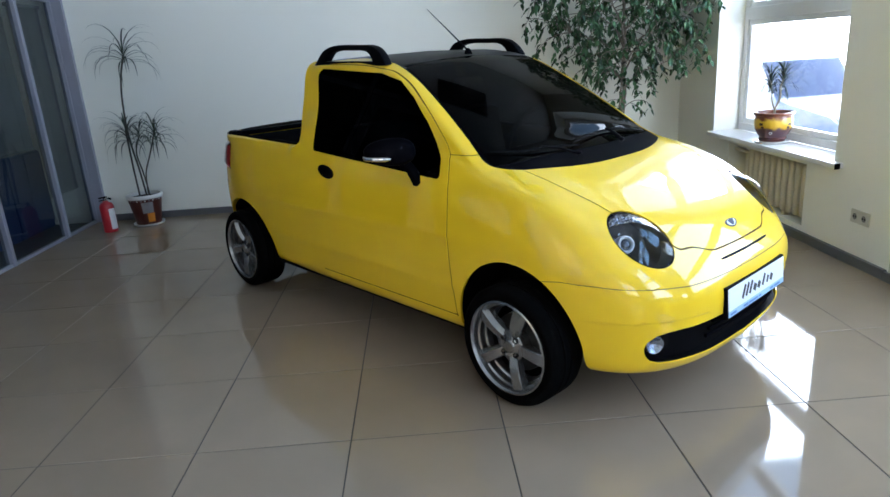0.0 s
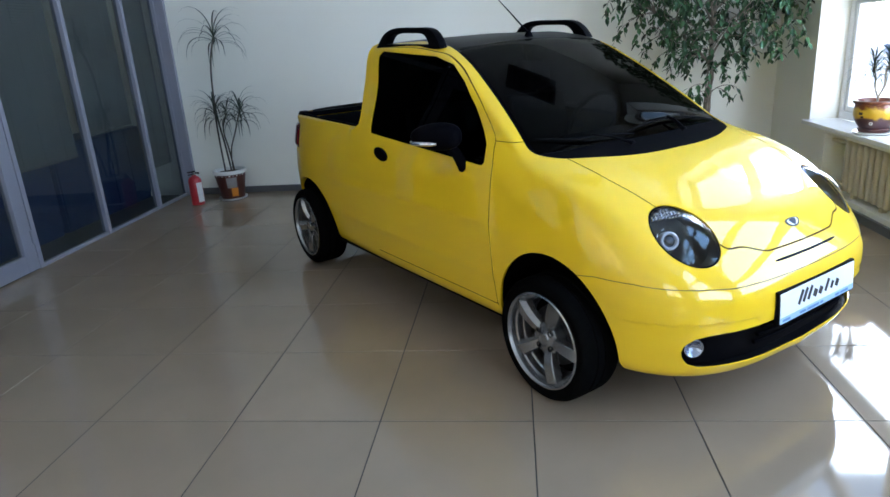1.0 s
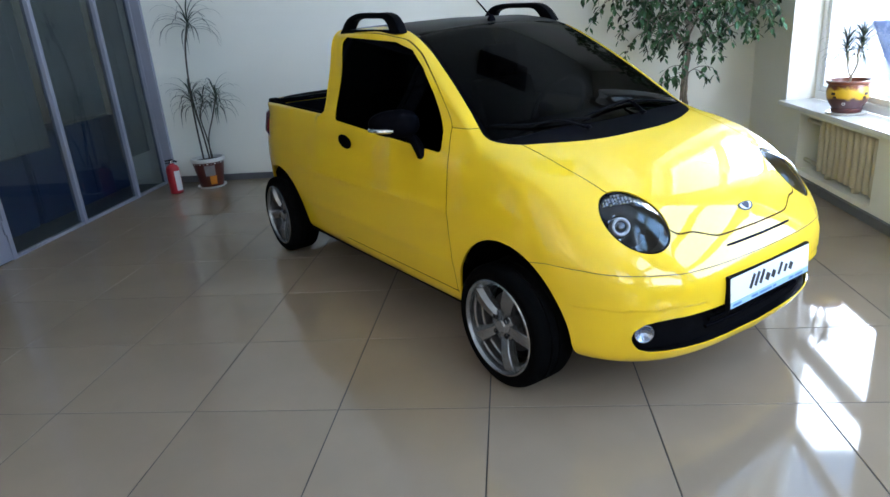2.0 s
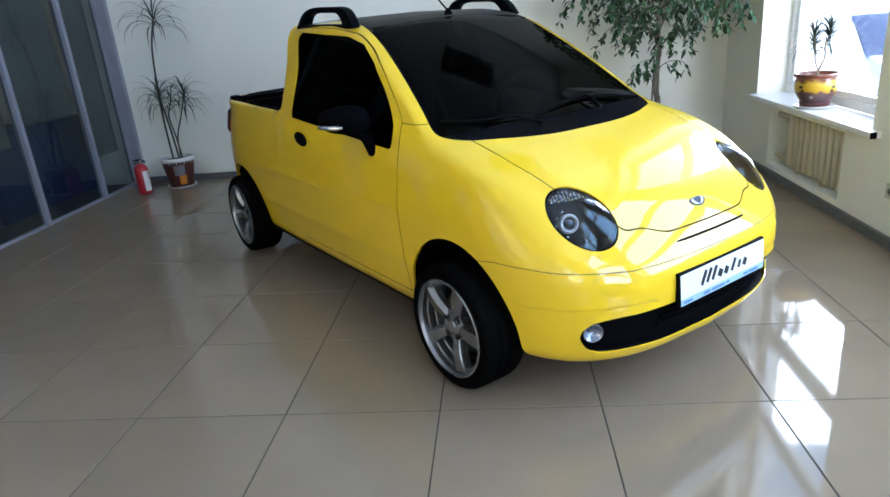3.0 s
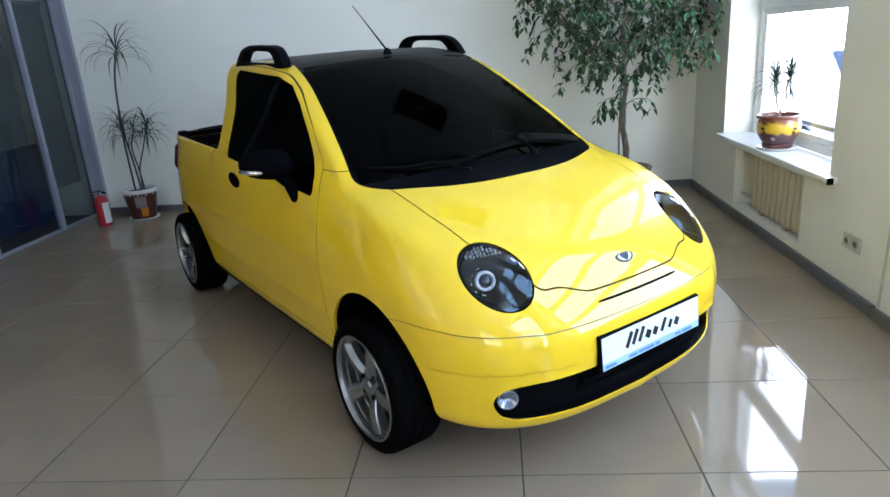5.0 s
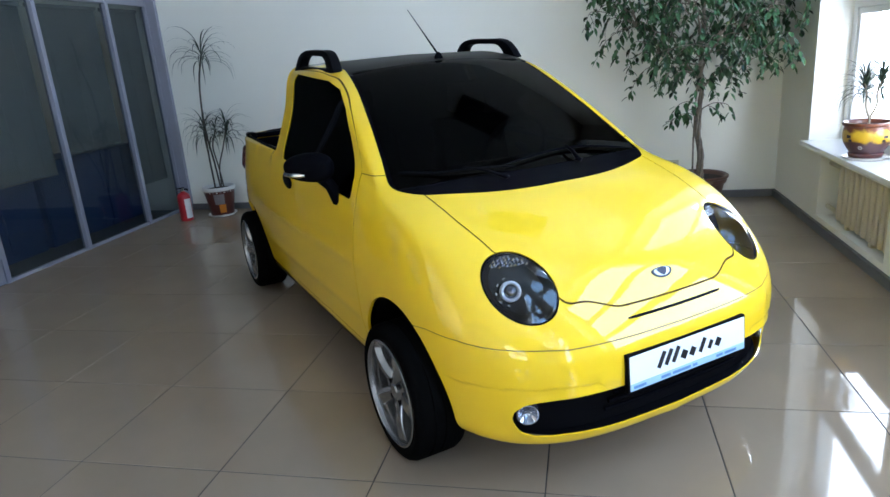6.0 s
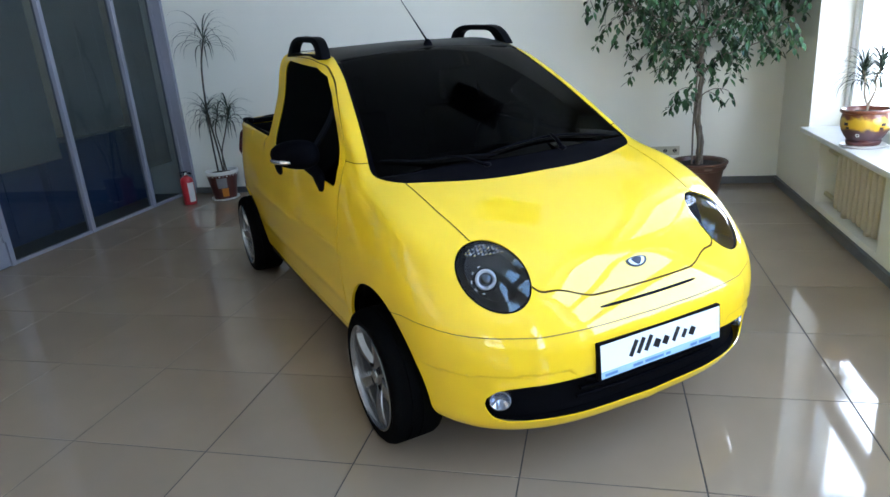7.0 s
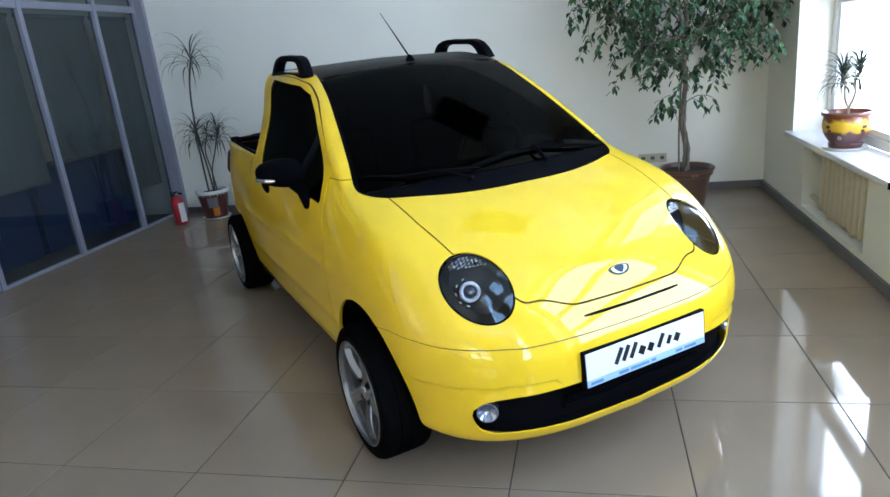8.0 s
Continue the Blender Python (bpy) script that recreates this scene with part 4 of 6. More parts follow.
def prism(outline, y0, y1, bevel=0.0, seg=2, hole=None):
    """An outline in x and z, given thickness along y."""
    bm = bmesh.new()
    loops = []
    for y in (y0, y1):
        loops.append([bm.verts.new((x, y, z)) for x, z in outline])
    n = len(outline)
    if hole is None:
        bm.faces.new(loops[0])
        bm.faces.new(loops[1][::-1])
    for k in range(n):
        bm.faces.new((loops[0][k], loops[1][k], loops[1][(k + 1) % n], loops[0][(k + 1) % n]))
    if hole is not None:
        inner = [[bm.verts.new((x, y, z)) for x, z in hole] for y in (y0, y1)]
        for k in range(n):
            bm.faces.new((inner[0][k], inner[0][(k + 1) % n], inner[1][(k + 1) % n], inner[1][k]))
            for s in (0, 1):
                bm.faces.new((loops[s][k], loops[s][(k + 1) % n], inner[s][(k + 1) % n], inner[s][k]))
    bmesh.ops.recalc_face_normals(bm, faces=bm.faces)
    if bevel:
        es = [e for e in bm.edges if len(e.link_faces) == 2 and e.calc_face_angle() > 0.6]
        bmesh.ops.bevel(bm, geom=es, offset=bevel, segments=seg, affect="EDGES", profile=0.5)
    return bm


# chassis, cab rear wall and load bed
part("chassis", box(-2.60, 0.28, -0.52, 0.52, 0.205, 0.40, 0.03), M_BLACK, car)
part("bulkhead", box(-0.42, -0.38, -0.62, 0.62, 0.40, 0.93, 0.01), M_BLACK, car)
cyr, czr = corner(CAB + 0.01)
rear = [(-0.70, 0.60), (-0.68, 0.92), (-cyr + 0.012, czr - 0.02), (-0.30, 1.39), (0.0, 1.408), (0.30, 1.39), (cyr - 0.012, czr - 0.02), (0.68, 0.92), (0.70, 0.60)]
bm = bmesh.new()
fr = [bm.verts.new((CAB + 0.03 + 0.058 * smooth((1.2 - z) / 0.2), y * 0.985, z)) for y, z in rear]
bk = [bm.verts.new((CAB - 0.012 + 0.058 * smooth((1.2 - z) / 0.2), y * 0.985, z)) for y, z in rear]
bm.faces.new(fr)
bm.faces.new(bk[::-1])
for k in range(len(rear)):
    bm.faces.new((fr[k], bk[k], bk[(k + 1) % len(rear)], fr[(k + 1) % len(rear)]))
part("cab_rear_wall", bm, M_BLACK, car, "black cab rear wall")
bed = part("load_bed", box(-2.66, CAB + 0.04, -0.62, 0.62, 0.58, 0.62), M_BLACK, car, "black load bed liner")
for s in (-1, 1):
    part("bed_wall", box(-2.62, CAB + 0.04, *sorted((s * 0.610, s * 0.640)), 0.60, 0.968, 0.006), M_BLACK, car)
    rail = tube([(CAB + 0.05, s * 0.662, 0.972), (-2.0, s * 0.658, 0.982), (-2.45, s * 0.645, 0.992), (-2.60, s * 0.61, 0.994)], [0.008, 0.008, 0.009, 0.009], 10)
    part("bed_rail", rail, M_TRIM, car, "black bed edge trim", smooth=True)
    part("rail_cap", box(-2.60, -2.51, *sorted((s * 0.585, s * 0.645)), 0.965, 1.010, 0.012), M_BLACK, car, smooth=True)
part("tailgate", box(-2.74, -2.66, -0.60, 0.60, 0.55, 0.975, 0.015), M_YELLOW, car)
part("tailgate_liner", box(-2.655, -2.63, -0.61, 0.61, 0.60, 0.955, 0.006), M_BLACK, car)
part("tailgate_trim", box(-2.72, -2.625, -0.60, 0.60, 0.96, 0.990, 0.008), M_TRIM, car)

# wheel wells
for cx, cz, rx, rz in (ARCH_F, ARCH_R):
    for s in (-1, 1):
        a = []
        for t in np.linspace(0.0, math.pi, 25):
            x = cx + (rx + 0.004) * math.cos(t)
            wide = 0.66 if cx < -1 else 0.715 * (1 - (max(x, 0) / 0.64) ** 2.8) ** (1 / 2.8) - 0.012
            a.append((x, s * wide, cz + (rz + 0.004) * math.sin(t)))
        b = [(x, s * 0.46, z) for x, _, z in a]
        bm = sheet(a, b)
        back = [bm.verts.new(p) for p in b]
        bm.faces.new(back)
        part("wheel_well", bm, M_BLACK, car, smooth=True)
# sill underside
for s in (-1, 1):
    part("sill_lining", box(-2.02, -0.31, *sorted((s * 0.50, s * 0.69)), 0.212, 0.24, 0.004), M_BLACK, car)


# -- wheels --
TYRE_R, RIM_R, TYRE_W = 0.257, 0.197, 0.190


def build_wheel():
    w = new("wheel")
    w.parent = car
    w["label"] = "five-spoke silver alloy wheel with a low-profile tyre"
    h = TYRE_W / 2
    tyre = part("tyre", lathe([(RIM_R - 0.006, -h + 0.02), (RIM_R + 0.006, -h + 0.004), (RIM_R + 0.026, -h - 0.003), (TYRE_R - 0.022, -h), (TYRE_R - 0.008, -h + 0.010),
                               (TYRE_R - 0.001, -h + 0.026), (TYRE_R, -h + 0.05), (TYRE_R - 0.006, -h + 0.052), (TYRE_R - 0.006, -h + 0.058), (TYRE_R, -h + 0.060),
                               (TYRE_R, -0.005), (TYRE_R - 0.006, -0.003), (TYRE_R - 0.006, 0.003), (TYRE_R, 0.005), (TYRE_R, h - 0.05), (TYRE_R - 0.001, h - 0.026),
                               (TYRE_R - 0.008, h - 0.010), (TYRE_R - 0.022, h), (RIM_R + 0.006, h - 0.004), (RIM_R - 0.006, h - 0.02)], 64, "y"), M_TYRE, w, smooth=True, angle=40)
    rim = part("rim", lathe([(RIM_R + 0.002, -h + 0.008), (RIM_R + 0.004, -h - 0.001), (RIM_R - 0.003, -h - 0.004), (RIM_R - 0.009, -h + 0.002), (RIM_R - 0.012, -h + 0.012), (RIM_R - 0.0125, -h + 0.030), (RIM_R - 0.022, -h + 0.034), (RIM_R - 0.024, -h + 0.062), (RIM_R - 0.032, -h + 0.066)], 64, "y"), M_ALLOY, w, smooth=True, angle=40)
    # the barrel's dark colour holds the shade behind the spokes
    part("barrel", lathe([(RIM_R - 0.030, -h + 0.064), (RIM_R - 0.034, -h + 0.075), (RIM_R - 0.040, -0.005), (RIM_R - 0.02, h - 0.02), (RIM_R, h - 0.01)], 64, "y"), M_ALLOY_DARK, w, "inner barrel with the shade behind the spokes in its dark colour", smooth=True)
    for k in range(5):
        a0 = radians(-76 + 72 * k)
        bm = bmesh.new()
        rows = []
        for t in np.linspace(0, 1, 9):
            r = lerp(0.035, RIM_R - 0.009, t)
            half = lerp(0.021, 0.033, t ** 0.9)
            yo = -h + 0.014 + 0.018 * (1 - t) ** 2 - 0.012 * math.sin(math.pi * t) * 0.6
            prof = ((-half - 0.003, yo + 0.040), (-half, yo + 0.016), (-half * 0.45, yo - 0.003), (half * 0.90, yo + 0.003), (half, yo + 0.008), (half + 0.003, yo + 0.040))
            ring = []
            for c, y in prof:
                ring.append(bm.verts.new((r * math.cos(a0) - c * math.sin(a0), y, r * math.sin(a0) + c * math.cos(a0))))
            rows.append(ring)
        for p, q in zip(rows, rows[1:]):
            for i in range(len(p) - 1):
                bm.faces.new((p[i], p[i + 1], q[i + 1], q[i]))
            bm.faces.new((p[-1], p[0], q[0], q[-1]))
        bm.faces.new(rows[-1])
        part("spoke", bm, M_ALLOY, w, smooth=True, angle=14)
    part("hub", lathe([(0.0005, -h + 0.018), (0.024, -h + 0.018), (0.027, -h + 0.022), (0.031, -h + 0.024), (0.046, -h + 0.027), (0.066, -h + 0.034), (0.066, -h + 0.09), (0.0005, -h + 0.09)], 40, "y"),
         M_ALLOY, w, smooth=True, angle=40)
    for k in range(4):
        a = radians(45 + 90 * k)
        bm = lathe([(0.0005, -h + 0.0275), (0.0085, -h + 0.0275), (0.0105, -h + 0.022), (0.012, -h + 0.022), (0.012, -h + 0.04)], 12, "y")
        for v in bm.verts:
            v.co += Vector((0.046 * math.cos(a), 0, 0.046 * math.sin(a)))
        part("bolt_hole", bm, M_BLACK, w)
    part("brake_disc", lathe([(0.05, -0.01), (0.125, -0.01), (0.125, 0.01), (0.05, 0.01)], 40, "y"), M_ALLOY_DARK, w, smooth=True)
    # black disc added behind the spokes, where there is only shade
    part("backing_plate", lathe([(0.0005, 0.03), (RIM_R - 0.03, 0.03), (RIM_R - 0.03, 0.04), (0.0005, 0.04)], 40, "y"), M_BLACK, w)
    return w


wheel = build_wheel()
wheel.location = (-0.008, -0.695, TYRE_R)
for x, y, spin, turn in ((-2.358, -0.690, 20, 0), (-0.008, 0.695, 10, 180), (-2.358, 0.690, 50, 180)):
    copy_thing(wheel, Matrix.Translation((x, y, TYRE_R)) @ pose(0, 0, 0, 0, 0, turn) @ pose(0, 0, 0, 0, spin, 0))


# -- lamps --
def surface_x(y, z):
    """How far ahead the nose reaches at y and z: between the lower levels."""
    best = []
    for j in range(6):
        b, xn, nn, _, zs, zn = LEVELS[j]
        q = max(1 - (abs(y) / b) ** nn, 0)
        x = XS + (xn - XS) * q ** (1 / nn)
        th = math.asin(min((abs(y) / b) ** (nn / 2), 1)) / (math.pi / 2)
        best.append((lerp(zn, zs, smooth(th * 1.05 - 0.05) ** (1, 1, 1, 1, 1.3, 1.6)[j] if j > 2 else th), x))
    return table(z, [p[0] for p in best], [p[1] for p in best])


def build_headlight():
    """Housing, bezel, projector and indicator behind the right lens, in the car's frame."""
    holder = new("headlight")
    holder.parent = car
    holder["label"] = "oval black-housed headlight with a ringed projector"
    across, up, centre = LAMP_A, LAMP_U, LAMP_C + LAMP_U * 0.012
    bm = bmesh.new()
    rings = []
    for k, (scale, back) in enumerate(((1.05, 0.035), (0.98, 0.06), (0.80, 0.095), (0.45, 0.105))):
        ring = []
        for i in range(48):
            t = 2 * math.pi * i / 48
            a, b = LAMP_R[0] * scale * math.cos(t), LAMP_R[1] * scale * math.sin(t)
            du, dz = (a + b) * 0.7071, (b - a) * 0.7071
            p = centre + across * du + up * dz
            p = p - LAMP_N * back
            ring.append(bm.verts.new(p))
        rings.append(ring)
    for a, b in zip(rings, rings[1:]):
        for i in range(48):
            bm.faces.new((a[i], a[(i + 1) % 48], b[(i + 1) % 48], b[i]))
    bm.faces.new(rings[-1])
    part("housing", bm, M_LAMPBACK, holder, smooth=True)
    rot = Matrix((across, up, LAMP_N)).transposed().to_4x4()
    proj = Matrix.Translation(centre + across * -0.022 + up * -0.012 - LAMP_N * 0.040) @ rot
    bm = lathe([(0.022, -0.03), (0.023, 0.0), (0.025, 0.006), (0.029, 0.008), (0.033, 0.006), (0.035, -0.004), (0.035, -0.03)], 40)
    bmesh.ops.transform(bm, matrix=proj, verts=bm.verts)
    part("ring", bm, M_RING, holder, "bright silver projector ring", smooth=True)
    bm = lathe([(0.0005, 0.008), (0.010, 0.007), (0.017, 0.003), (0.022, -0.003), (0.024, -0.012)], 32)
    bmesh.ops.transform(bm, matrix=proj, verts=bm.verts)
    part("projector", bm, M_BULB, holder, "dark glassy projector lens", smooth=True)
    # bright pips round the ring
    for k in range(5):
        t = 2 * math.pi * (k + 0.5) / 10 + 1.7
        pip = proj @ Matrix.Translation((0.047 * math.cos(t), 0.047 * math.sin(t), -0.006)) @ Matrix.Rotation(t, 4, "Z")
        bm = bmesh.new()
        add_box(bm, -0.0022, 0.0022, -0.0052, 0.0052, -0.003, 0.003, 0.001, pip)
        part("pip", bm, M_FACET, holder)
    # indicator: a dished reflector behind rows of facets
    for r in range(4):
        for c in range(10):
            du, dz = -0.088 + 0.0128 * c + 0.003 * r, 0.096 - 0.0094 * r + 0.001 * c
            aa, bb = (du - dz) * 0.7071, (du + dz) * 0.7071
            if math.hypot(aa / LAMP_R[0], bb / LAMP_R[1]) > 0.90:
                continue
            p = centre + across * du + up * dz - LAMP_N * (0.030 - 0.10 * (abs(du) - 0.03))
            bm = bmesh.new()
            tilt = rng.uniform(-0.5, 0.5)
            q = bmesh.ops.create_cone(bm, cap_ends=True, segments=4, radius1=0.0080, radius2=0.0020, depth=0.006)
            m = Matrix.Translation(p) @ rot @ Matrix.Rotation(tilt, 4, "X") @ Matrix.Rotation(0.785, 4, "Z") @ Matrix.Diagonal((1.0, 0.72, 1.0, 1.0))
            bmesh.ops.transform(bm, matrix=m, verts=bm.verts)
            part("facet", bm, M_FACET, holder)
    return holder


head = build_headlight()
mirror_y = Matrix.Diagonal((1, -1, 1, 1))
head2 = new("headlight")
head2.parent = car
head2["label"] = head["label"]
for o in list(head.children):
    me = o.data.copy()
    me.transform(mirror_y)
    me.flip_normals()
    c = new(o.name.split(".")[0], me)
    c.parent = head2
    if "label" in o:
        c["label"] = o["label"]
for obs in (lenses, gaskets):
    obs[0].parent, obs[1].parent = head, head2

# lower intake with grille bars and fog lamps
bm = bmesh.new()
ys = np.linspace(-0.575, 0.575, 41)
a = [(surface_x(y, 0.33) - 0.050 - 0.02 * (abs(y) / 0.575) ** 4, y, 0.262) for y in ys]
b = [(surface_x(y, 0.33) - 0.050 - 0.02 * (abs(y) / 0.575) ** 4, y, 0.42) for y in ys]
intake = part("intake", sheet(a, b), M_BLACK, bumper, "black lower intake", smooth=True)
shelf = [(surface_x(y, 0.25) - 0.006 - 0.030 * (abs(y) / 0.575) ** 6, y, 0.246 + 0.020 * (abs(y) / 0.575) ** 4) for y in ys]
part("intake_floor", sheet(shelf, [(x - 0.07, y, 0.262) for x, y, _ in shelf]), M_BLACK, intake, smooth=True)
roof_line = [(surface_x(y, 0.41) - 0.008 - 0.030 * (abs(y) / 0.575) ** 6, y, 0.409) for y in ys]
part("intake_roof", sheet(roof_line, [(x - 0.07, y, 0.412) for x, y, _ in roof_line]), M_BLACK, intake, smooth=True)
for z, wd in ((0.312, 0.30), (0.340, 0.29), (0.366, 0.27)):
    ys = np.linspace(-wd, wd, 25)
    part("grille_bar", tube([(surface_x(y, z) - 0.030, y, z) for y in ys], 0.007, 8), M_TRIM, intake, smooth=True)
ys = np.linspace(-0.204, 0.204, 33)
tall = [0.0033 * (1 - (abs(y) / 0.21) ** 12) + 0.0006 for y in ys]
lo = [(nose(y, 0.597 - h) + 0.0012, y, 0.597 - h) for y, h in zip(ys, tall)]
up = [(nose(y, 0.597 + h) + 0.0012, y, 0.597 + h) for y, h in zip(ys, tall)]
bm = sheet(lo, up)
sheet([(x - 0.004, y, z) for x, y, z in lo], lo, bm)
sheet(up, [(x - 0.004, y, z) for x, y, z in up], bm)
part("air_slot", bm, M_BLACK, bumper, "narrow black air slot", smooth=True)
for s in (-1, 1):
    n = Vector((0.85, s * 0.5, 0)).normalized()
    m = Matrix.Translation((surface_x(0.534, 0.325) - 0.040, s * 0.536, 0.336)) @ n.to_track_quat("Z", "Y").to_matrix().to_4x4()
    bm = lathe([(0.0005, -0.012), (0.010, -0.010), (0.020, -0.002), (0.029, 0.008), (0.031, 0.010), (0.035, 0.009), (0.036, 0.0), (0.036, -0.05)], 32)
    bmesh.ops.transform(bm, matrix=m, verts=bm.verts)
    fog = part("fog_lamp", bm, M_FOG, bumper, "small round clear fog lamp", smooth=True)

# number plate panel: dark frame, pale face, printed marks as plain bars
plate_m = Matrix.Translation((0.644, 0.008, 0.440)) @ pose(0, 0, 0, 0, -4, 0)
plate = new("plate_panel")
plate.parent = car
plate.matrix_local = plate_m
plate["label"] = "pale show plate in a black frame"
part("frame", box(-0.018, 0.0, -0.266, 0.266, -0.064, 0.064, 0.004), M_BLACK, plate)
part("face", box(-0.002, 0.003, -0.258, 0.258, -0.034, 0.056, 0.001), M_PLATE, plate)
part("strip", box(-0.002, 0.0032, -0.258, 0.258, -0.057, -0.0345, 0.001), material("plate_strip", (0.34, 0.52, 0.70), 0.35), plate)


def bar(y0, z0, y1, z1, w, mat, x=0.0036):
    """A flat slanted stroke on the plate's face."""
    d = Vector((0, y1 - y0, z1 - z0))
    q = Vector((0, -d.z, d.y)).normalized() * w / 2
    bm = bmesh.new()
    lo = [bm.verts.new(Vector((x - 0.001, y0, z0)) - q), bm.verts.new(Vector((x - 0.001, y1, z1)) - q), bm.verts.new(Vector((x - 0.001, y1, z1)) + q), bm.verts.new(Vector((x - 0.001, y0, z0)) + q)]
    up = [bm.verts.new(v.co + Vector((0.001, 0, 0))) for v in lo]
    bm.faces.new(up)
    for k in range(4):
        bm.faces.new((lo[k], lo[(k + 1) % 4], up[(k + 1) % 4], up[k]))
    return bm


for y0, z0, y1, z1, w in ((-0.140, -0.012, -0.112, 0.038, 0.014), (-0.108, -0.010, -0.082, 0.038, 0.014), (-0.076, -0.010, -0.050, 0.038, 0.014), (-0.034, -0.009, -0.020, 0.016, 0.022),
                          (0.004, -0.009, 0.018, 0.016, 0.020), (0.044, -0.010, 0.068, 0.034, 0.014), (0.086, -0.009, 0.100, 0.018, 0.014), (0.122, -0.009, 0.136, 0.016, 0.020)):
    part("mark", bar(y0, z0, y1, z1, w * 1.2, M_INK), M_INK, plate)
for y0, y1 in ((-0.245, -0.195), (-0.13, -0.09), (-0.08, 0.0), (0.01, 0.03), (0.12, 0.15), (0.16, 0.215)):
    part("small_mark", bar(y0, -0.046, y1, -0.046, 0.009, M_PLATEBLUE, 0.0042), M_PLATEBLUE, plate)

M_BADGE = material("badge_blue", (0.014, 0.018, 0.045), 0.5)
# badge on the bonnet: dark shield in a bright rim
for nm, sc, hgt, mat in (("badge_rim", 1.0, 0.0014, M_INK), ("badge_face", 0.76, 0.0022, M_PLATE), ("badge_core", 0.45, 0.0030, M_BADGE)):
    ring = []
    for k in range(32):
        t = 2 * math.pi * k / 32
        y, u = 0.043 * math.cos(t) * (sc if sc > 0.5 else 0.46 + 0.18 * math.sin(t)), (0.027 if math.sin(t) < 0 else 0.012) * math.sin(t) * max(sc, 0.72)
        ring.append((y, 0.692 + u * 0.72))
    bm = bmesh.new()
    lo = [bm.verts.new((nose(y, z) - 0.003, y, z)) for y, z in ring]
    up = [bm.verts.new((nose(y, z) + hgt, y, z + hgt)) for y, z in ring]
    mid_up = bm.verts.new((nose(0, 0.692) + hgt, 0, 0.692 + hgt))
    for k in range(32):
        bm.faces.new((lo[k], lo[(k + 1) % 32], up[(k + 1) % 32], up[k]))
        bm.faces.new((up[k], up[(k + 1) % 32], mid_up))
    part(nm, bm, mat, car)

# door handles, belt trims, mirrors
for s, d in zip((-1, 1), doors):
    bm = bmesh.new()
    bmesh.ops.create_uvsphere(bm, u_segments=24, v_segments=12, radius=1)
    for v in bm.verts:
        v.co = Vector((-1.308 + 0.072 * v.co.x, s * (0.727 + 0.012 * v.co.y * s), 0.857 + 0.036 * v.co.z - 0.10 * 0.072 * v.co.x))
    part("handle", bm, M_TRIM, d, "black oval door handle", smooth=True)
    pts = [(x, s * (side_y(x, 0.90 + 0.055 * (-x - 0.44)) + 0.004), 0.908 + 0.055 * (-x - 0.44)) for x in np.linspace(-0.46, -1.52, 16)]
    part("belt_trim", tube(pts, 0.010, 8), M_TRIM, d, smooth=True)
    end = [(x, s * (side_y(x, 0.97) + 0.003), 0.9075 + 0.055 * (-x - 0.44)) for x in (-1.50, -1.535, -1.570)]
    part("belt_cap", tube(end, [0.010, 0.012, 0.007], 8), M_TRIM, d, smooth=True)
    # mirror: a shell swept back from its foot
    if s > 0:
        continue
    mir = new("wing_mirror")
    mir.parent = d
    mir["label"] = "black wing mirror with a clear repeater strip"
    out = Vector((-0.80, s * 0.60, 0)).normalized()
    side = Vector((-out.y, out.x, 0))
    bm = bmesh.new()
    bmesh.ops.create_uvsphere(bm, u_segments=32, v_segments=16, radius=1)
    cen = Vector((-0.660, s * 0.790, 1.012))
    for v in bm.verts:
        c = v.co.copy()
        for i in range(3):
            c[i] = math.copysign(abs(c[i]) ** 0.85, c[i])
        v.co = cen + out * (0.118 * c.x) + side * (0.060 * c.y) + Vector((0, 0, 0.060 * c.z * (1 - 0.15 * c.x)))
    part("shell", bm, M_TRIM, mir, smooth=True)
    part("stalk", tube([(-0.635, s * 0.748, 0.970), (-0.606, s * 0.722, 0.930), (-0.588, s * 0.710, 0.892), (-0.580, s * 0.704, 0.864), (-0.578, s * 0.700, 0.852)], [0.030, 0.024, 0.027, 0.026, 0.012], 12), M_TRIM, mir, smooth=True)
    part("mirror_glass", box(-0.735, -0.73, *sorted((s * 0.74, s * 0.84)), 0.965, 1.04, 0.002), M_CHROME, mir)
    pts = [cen + out * (0.115 * math.cos(t)) - side * s * (0.058 * math.sin(t)) + Vector((0, 0, -0.024)) for t in np.linspace(-0.15, 1.75, 9)]
    part("repeater", tube(pts, [0.004] + [0.010] * 7 + [0.005], 10), M_CHROME, mir, "clear repeater strip", smooth=True)
for s in (-1, 1):
    # roof rail
    z_f, z_r = 1.372, 1.395
    over = spline_row([(-0.975, 1.376, 0), (-1.02, 1.432, 0), (-1.085, 1.470, 0), (-1.26, 1.484, 0), (-1.44, 1.488, 0), (-1.54, 1.464, 0), (-1.625, 1.392, 0)], [4] * 6)
    under = spline_row([(-1.085, 1.398, 0), (-1.10, 1.420, 0), (-1.14, 1.446, 0), (-1.26, 1.457, 0), (-1.42, 1.460, 0), (-1.475, 1.446, 0), (-1.51, 1.412, 0)], [4] * 6)
    outer = [(p.x, p.y) for p in over] + [(-1.51, z_r), (-1.30, z_r), (-1.085, z_f)]
    inner = [(p.x, p.y) for p in under] + [(-1.42, 1.408), (-1.30, 1.406), (-1.14, 1.400)]
    bm = prism(outer, -0.024, 0.024, 0.007, 2, hole=inner)
    for v in bm.verts:
        v.co.y += s * (0.502 - 0.12 * (v.co.z - 1.38))
    part("roof_rail", bm, M_BLACK, car, "black plastic roof rail", smooth=True)

